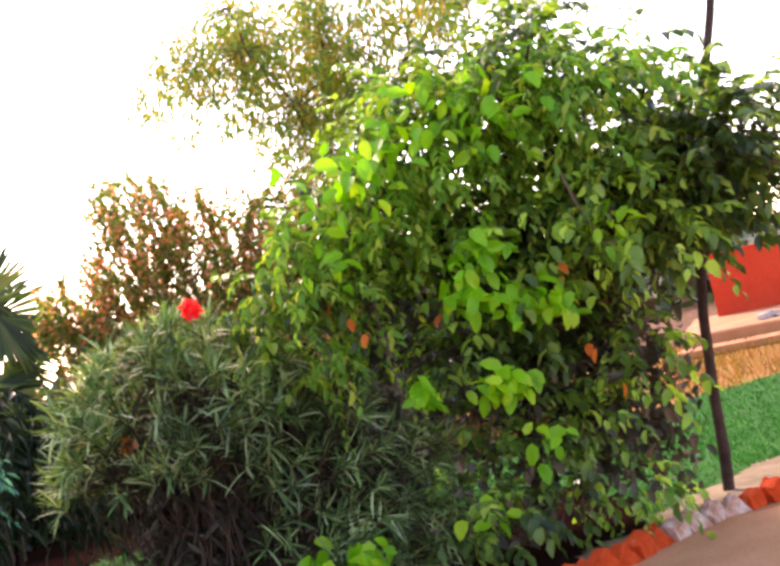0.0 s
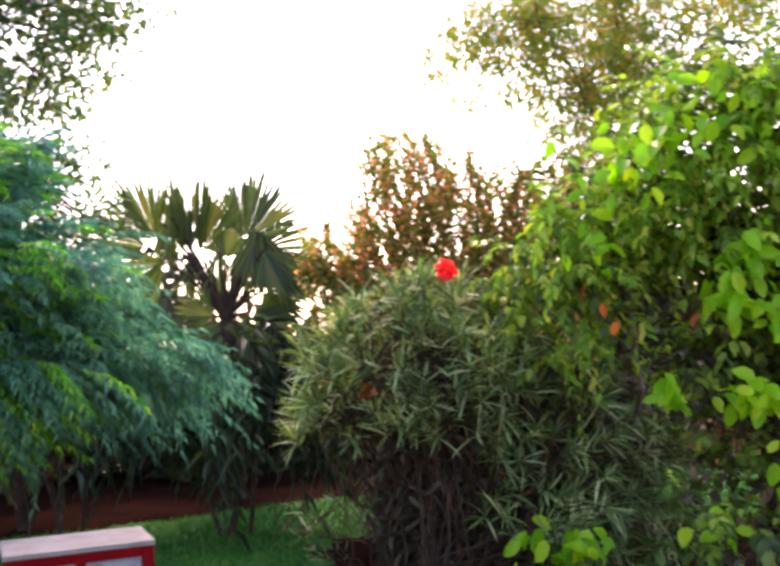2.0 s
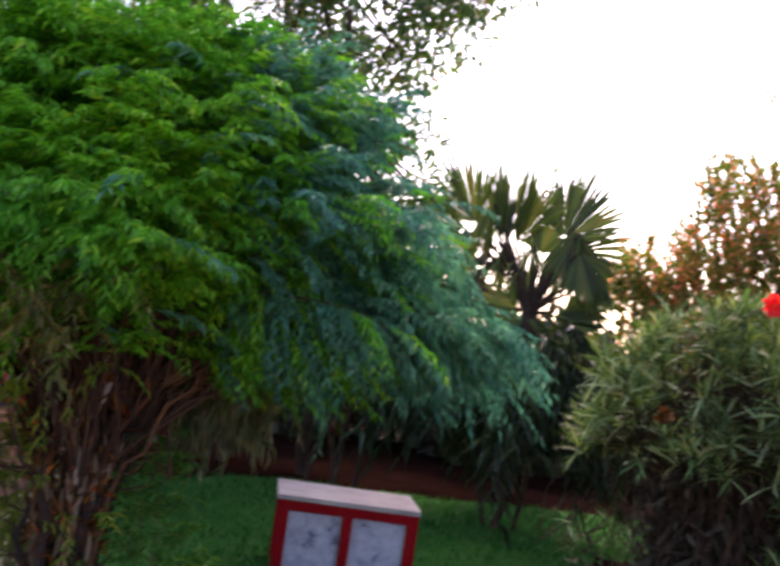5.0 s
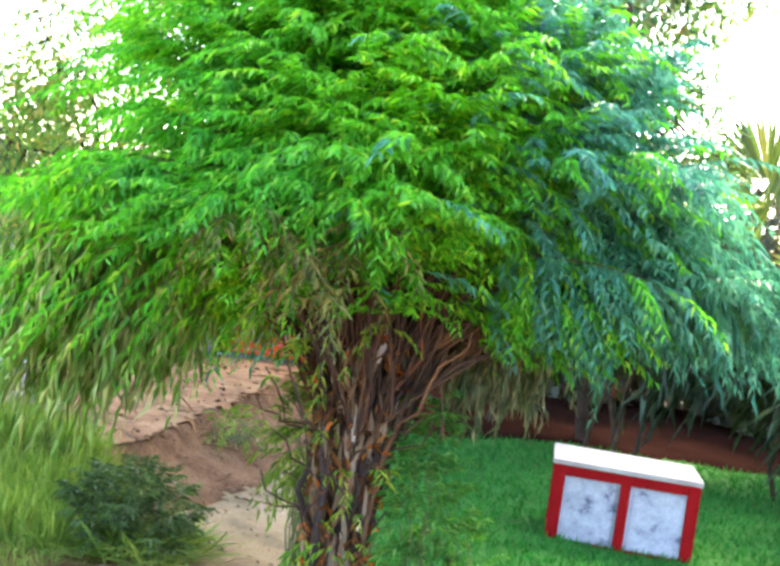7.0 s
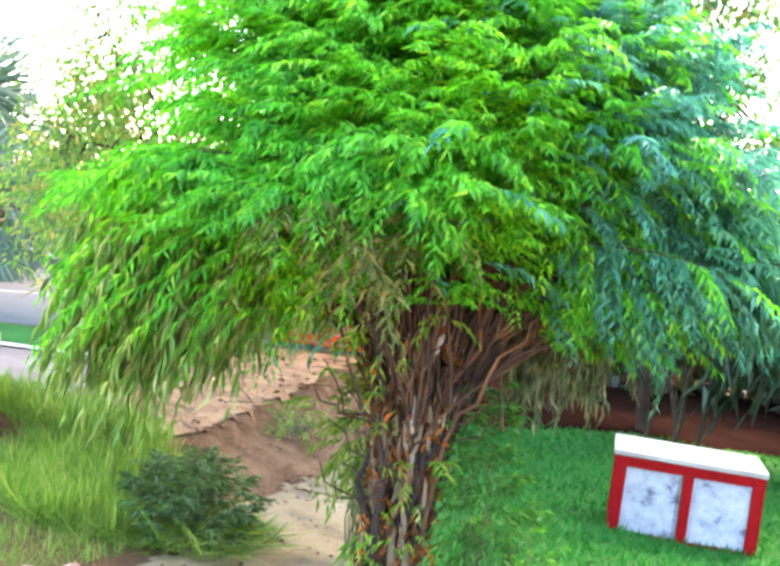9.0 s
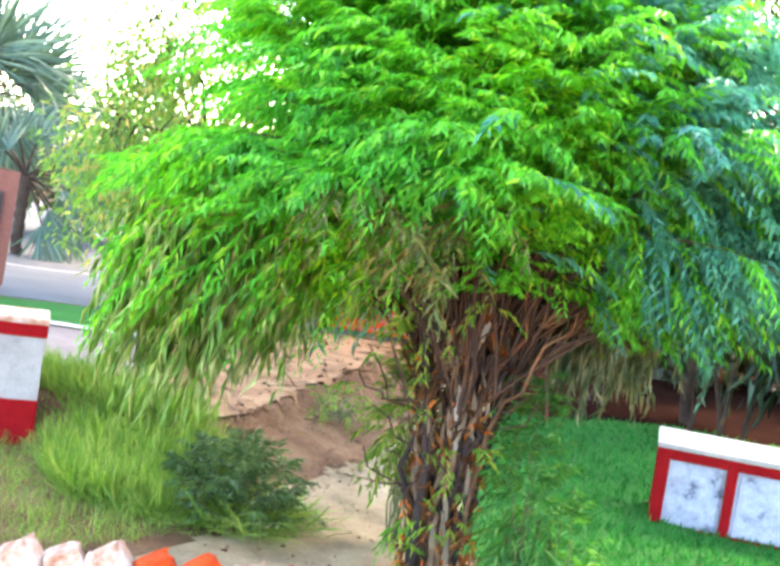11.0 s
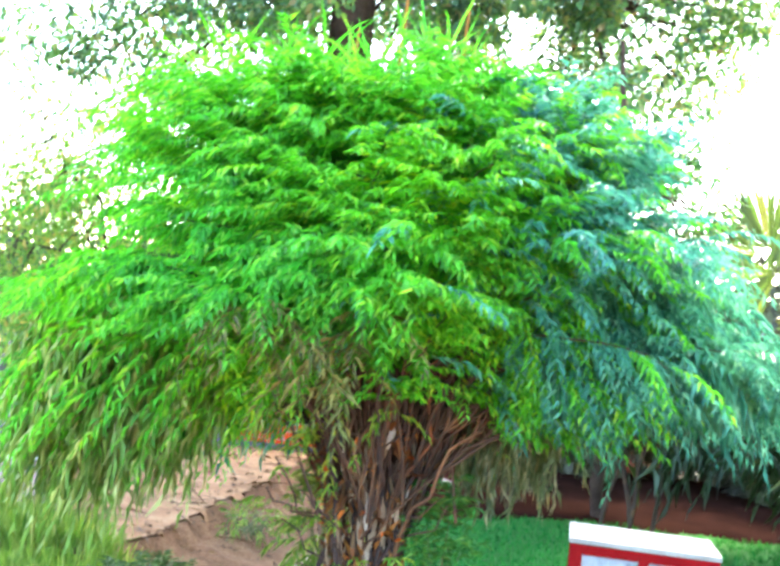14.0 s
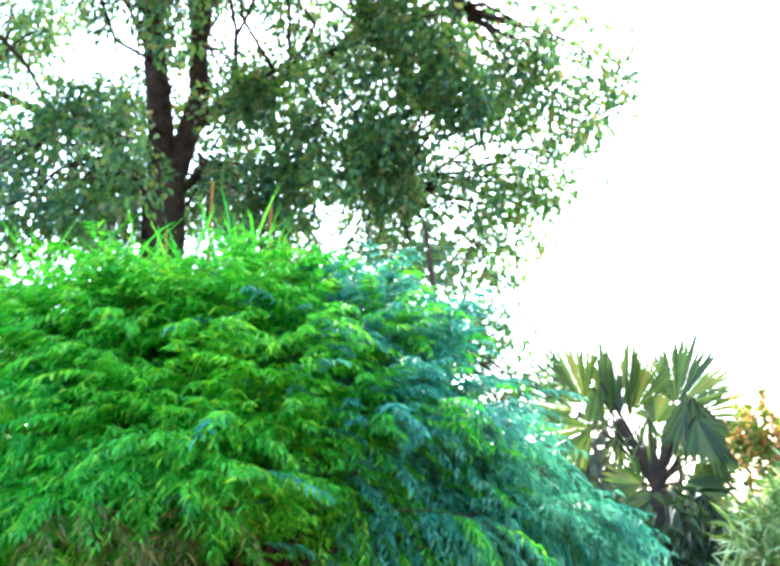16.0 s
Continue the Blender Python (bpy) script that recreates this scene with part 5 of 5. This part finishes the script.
def thin_back_tree():
    reseed(109)
    cl = []
    for a, b, n, sa, sb in ((42, 4.0, 12, 1.6, 1.4), (39.5, 5.5, 18, 1.8, 1.4), (36, 7, 14, 1.5, 1.5), (41, 7, 8, 1.5, 0.8), (43, 1.0, 14, 1.0, 0.9), (40, 0.5, 14, 1.6, 0.8), (37, 2.5, 10, 1.2, 1.0), (41.5, -1.2, 12, 1.5, 0.6)):
        cl += [heading(a + RNG.normal() * sa, b + RNG.normal() * sb) * (11.5 + RNG.normal() * 0.4) + EYE for _ in range(n)]
    b = heading(38, 0) * 11.6
    cluster_tree("slender_tree", "thin loose grey-green tree behind the bamboo", "tree", (b.x, b.y, float(ground_z(b.x, b.y))), (b.x - 0.1, b.y, 1.7), 0.035, np.array(cl), 0.40, 85, blade(0.34, 0.2), 0.10, BACK_LEAF, 0.6, 6, BARK, 0.2, 0.006)


def wispy_tree():
    reseed(111)
    cl = [heading(a, b) * (13.2 + RNG.normal() * 0.2) + EYE for a, b in ((2.0, 9.4), (2.6, 9.0), (3.2, 9.6), (1.6, 8.4), (2.4, 8.0), (3.0, 8.3), (1.2, 8.9), (3.6, 8.7), (2.2, 7.2), (2.9, 7.2))]
    b = heading(2.4, 0) * 13.2
    cluster_tree("slender_tree", "thin wispy young tree behind the fan palm", "tree", (b.x, b.y, float(ground_z(b.x, b.y))), (b.x, b.y, 2.9), 0.022, np.array(cl), 0.16, 26, blade(0.34, 0.2), 0.07, BACK_LEAF, 0.3, 5, TWIG, 0.05, 0.005)


def drooping_shrub(at, height, spread, label, sprays=130):
    reseed(int(1000 + 37 * abs(at[0] + 3 * at[1])))
    t = thing("drooping_shrub", (at[0], at[1], 0), label, "shrub")
    top = np.array([at[0], at[1], height])
    for k in range(4):
        a = np.array([at[0] + RNG.normal() * 0.12, at[1] + RNG.normal() * 0.12, -0.03])
        grow("stem", tube(curve_points(a, top + RNG.normal(size=3) * (0.3, 0.2, 0.1), 7, 0, 0.02), np.linspace(0.022, 0.012, 7), 7), CULM, t, smooth=True)
    p = dome(sprays, top - (0, 0, 0.25), (spread, spread * 0.8, 0.55), -0.5, 0.4)
    o = (p - top) * (1, 1, 0.2)
    d = unit(o) + (0, 0, 0.2) + RNG.normal(size=p.shape) * 0.25
    grow("foliage", feathers(p, d, RNG.uniform(0.4, 0.7, sprays), 15, 0.45, 0.085, 0.9), SHADE_STRAP, t, "long drooping leaves, a darker grey-green for the shade they hang in", "stuff")


def bush(name, at, size, count, leaf, leaf_size, mat, label, group=""):
    reseed(int(1000 + 37 * abs(at[0] + 3 * at[1])))
    """A dense far shrub: a few stems and many leaves in uneven lumps."""
    z = float(ground_z(at[0], at[1]))
    t = thing(name, (at[0], at[1], z), label, "shrub", group)
    c = np.array([at[0], at[1], z + size[2] * 0.5])
    lumps = dome(26, c, np.array(size) * (0.8, 0.8, 0.48), -0.95, 0.6)
    stems = [tube(curve_points((at[0], at[1], z - 0.03), q, 5, 0, 0.03), np.linspace(0.03, 0.01, 5), 5) for q in lumps[:9]]
    grow_stems(stems, TWIG, t, 4)
    at_ = np.repeat(lumps, count // 26, 0)
    off = ball(len(at_), 1, 0.3) * np.array(size) * 0.36
    p = at_ + off
    p[:, 2] = np.maximum(p[:, 2], z + 0.03)
    grow("foliage", scatter(leaf, p, unit(off) + RNG.normal(size=p.shape) * 0.6, leaf_size * RNG.uniform(0.6, 1.2, len(p))), mat, t, kind="stuff")


def far_woods():
    reseed(110)
    n = 16000
    a = RNG.uniform(0, 2 * np.pi, n)
    d = RNG.uniform(38, 60, n)
    gap = np.abs((np.degrees(a) - 3 + 180) % 360 - 180) < 9
    top = np.where(gap, 1.2, 2.6 + 1.4 * np.sin(5 * a) + 0.9 * np.sin(13 * a + 1))
    p = np.stack([-np.sin(a) * d, np.cos(a) * d, RNG.random(n) ** 0.8 * np.maximum(top, 0.8)], -1)
    v, f = scatter(round_leaf(0.9), p, RNG.normal(size=(n, 3)), RNG.uniform(0.6, 1.5, n))
    tagged(new("far_woods", mesh_from("far_woods", v, f, FAR_LEAF)), "low distant belt of trees round the garden", "woods", kind="stuff")


far_woods()
k = 0
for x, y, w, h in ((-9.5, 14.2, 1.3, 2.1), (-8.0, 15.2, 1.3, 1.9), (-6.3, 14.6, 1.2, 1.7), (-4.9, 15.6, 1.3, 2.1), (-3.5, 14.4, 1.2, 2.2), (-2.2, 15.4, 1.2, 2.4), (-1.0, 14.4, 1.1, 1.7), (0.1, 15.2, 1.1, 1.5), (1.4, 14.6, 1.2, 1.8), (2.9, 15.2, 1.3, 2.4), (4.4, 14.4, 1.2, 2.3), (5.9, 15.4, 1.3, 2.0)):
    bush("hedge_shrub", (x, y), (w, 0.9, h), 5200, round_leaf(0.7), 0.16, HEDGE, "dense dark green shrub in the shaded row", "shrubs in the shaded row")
for x, y, w, h in ((-13.2, 14.6, 1.6, 2.4), (-15.5, 13.5, 1.8, 2.8), (-11.4, 15.4, 1.5, 2.0), (-9.8, 16.5, 1.6, 2.5), (-16.8, 11.5, 1.6, 2.6)):
    bush("roadside_shrub", (x, y), (w, 1.2, h), 2200, round_leaf(0.5), 0.2, FAR_LEAF, "grey-green shrub across the road", "shrubs across the road")
tall_tree()
thin_back_tree()
wispy_tree()
young_tree()
light_tree()
# sideways, back, up from the crown, tilt, blade length, half spread, blades, share that is joined
FRONDS = [(-0.68, 0.00, 0.88, 120, 0.86, 46, 17, 0.58), (-0.78, 0.10, 0.82, 165, 0.81, 34, 12, 0.48), (-0.52, -0.10, 1.10, 264, 0.62, 12, 5, 0.68), (-0.60, -0.06, 1.05, 262, 0.56, 12, 5, 0.68),
          (-0.42, -0.05, 0.72, 98, 0.94, 11, 6, 0.75), (-0.26, 0.00, 0.74, 84, 0.94, 10, 6, 0.75), (-0.20, 0.08, 0.80, 62, 0.78, 26, 10, 0.58), (-0.46, 0.10, 0.76, 122, 0.65, 22, 8, 0.58),
          (0.24, 0.00, 0.84, 72, 0.85, 62, 25, 0.58), (0.36, 0.08, 0.74, 22, 0.69, 40, 15, 0.53), (0.34, -0.05, 0.96, -84, 0.74, 42, 18, 0.75), (0.42, -0.08, 0.72, -60, 0.69, 50, 18, 0.68),
          (0.46, 0.00, 0.42, -8, 0.67, 38, 13, 0.48), (0.40, 0.05, 0.30, -50, 0.67, 50, 16, 0.58), (-0.05, 0.05, 0.74, 266, 0.70, 36, 12), (0.14, 0.10, 0.72, 275, 0.65, 24, 8), (-0.30, 0.05, 0.66, 262, 0.62, 26, 9),
          (-0.36, 0.05, 0.74, 268, 0.80, 7, 5), (-0.14, -0.05, 0.06, 160, 0.45, 60, 13, 0.58), (0.26, -0.05, 0.08, -20, 0.62, 44, 15, 0.58), (0.05, -0.05, 0.00, 270, 0.85, 75, 44), (0.20, -0.10, -0.15, 300, 0.85, 60, 40),
          (-0.15, -0.10, -0.15, 242, 0.85, 60, 40), (0.10, 0.10, -0.45, 275, 0.90, 80, 50), (0.45, 0.10, -0.30, 285, 0.75, 70, 40), (-0.62, 0.12, 0.66, 205, 0.74, 50, 18, 0.58), (0.02, 0.10, 0.66, 84, 0.45, 60, 15, 0.68),
          (-0.40, -0.05, 0.72, 97, 0.92, 9, 16), (-0.24, 0.00, 0.72, 82, 0.92, 9, 16), (-0.34, 0.05, 0.74, 91, 0.66, 24, 24), (0.40, -0.05, 0.92, -74, 0.80, 30, 34), (0.34, -0.08, 0.86, -98, 0.70, 24, 26), (0.46, 0.04, 0.52, -35, 0.62, 44, 30)]
fan_palm((-0.72, 12.0, 0), 1.85, FRONDS, "fan palm with stiff dark leaves against the bright sky", PALM, 0.12, 0.2, 0.03)
lp = heading(49.5, 0) * 16.5
fan_palm((lp.x, lp.y, float(ground_z(lp.x, lp.y))), 1.95, random_fronds(34, 311, 1.15, 0.75), "grey-green fan palm with hanging leaves beside the road", PALM_GREY, 0.12, 1.2, 0.45)
fan_palm((-11.08, 10.42, float(ground_z(-11.08, 10.42))), 1.0, random_fronds(16, 312, 0.75, 0.6), "young grey-green palm with hanging leaves across the road", PALM_GREY, 0.07, 1.2, 0.55)
blushing_shrub()
drooping_shrub((-0.75, 9.6), 1.55, 0.75, "shrub with long drooping grey-green leaves over shaded earth", 150)
drooping_shrub((-2.1, 10.2), 1.9, 0.9, "tall shrub with long drooping leaves behind the box", 170)
drooping_shrub((-3.4, 10.9), 1.7, 0.8, "shrub with long drooping leaves over shaded earth", 140)
oleander()
broad_shrub()
bamboo()
weeds("weed_clump", (-1.72, 4.60, 0.45), (0.12, 0.16, 0.55), 230, WEED, "tall leafy green weeds growing beside the stems", 0.13)
weeds("weed_clump", (-1.60, 4.70, 0.20), (0.16, 0.20, 0.24), 90, WEED, "low green weeds at the foot of the bamboo")
weeds("weed_clump", (-2.46, 4.98, 0.64), (0.12, 0.18, 0.26), 110, LONG_GRASS, "yellow-green weeds growing beside the stems")
weeds("weed_clump", (-3.98, 6.85, 0.20), (0.22, 0.30, 0.12), 60, LONG_GRASS, "low green weeds on the earth slope", 0.10)
tuft()


def litter(name, poly, count, leaf, low, high, mat, label, category):
    reseed(count)
    lo, hi = poly.min(0), poly.max(0)
    p = lo + (hi - lo) * RNG.random((count * 4, 2))
    p = p[inside(poly, p[:, 0], p[:, 1])][:count]
    at = np.concatenate([p, ground_z(p[:, 0], p[:, 1])[:, None] + 0.02], -1)
    d = RNG.normal(size=(len(p), 3)) * (1, 1, 0.12)
    v, f = scatter(leaf, at, d, RNG.uniform(low, high, len(p)))
    tagged(new(name, mesh_from(name, v, f, mat)), label, category, kind="stuff")


SLOPE = np.array([(-3.2, 5.0), (-3.0, 6.2), (-3.6, 8.5), (-4.7, 8.4), (-5.6, 11), (-6.6, 10), (-5.0, 5.6), (-4.2, 5.3)], float)
litter("leaf_litter", SLOPE, 520, blade(0.4, 0.3), 0.025, 0.075, FALLEN, "fallen brown leaves on the earth", "leaves")
litter("dry_twigs", SLOPE, 420, long_blade(0.035, 0.12), 0.10, 0.42, FALLEN, "thin dead twigs on the earth", "twigs")
litter("path_litter", CHANNEL, 240, round_leaf(0.6, 0.3), 0.012, 0.032, FALLEN, "scattered fallen leaves on the sandy path", "leaves")
brick_edging()
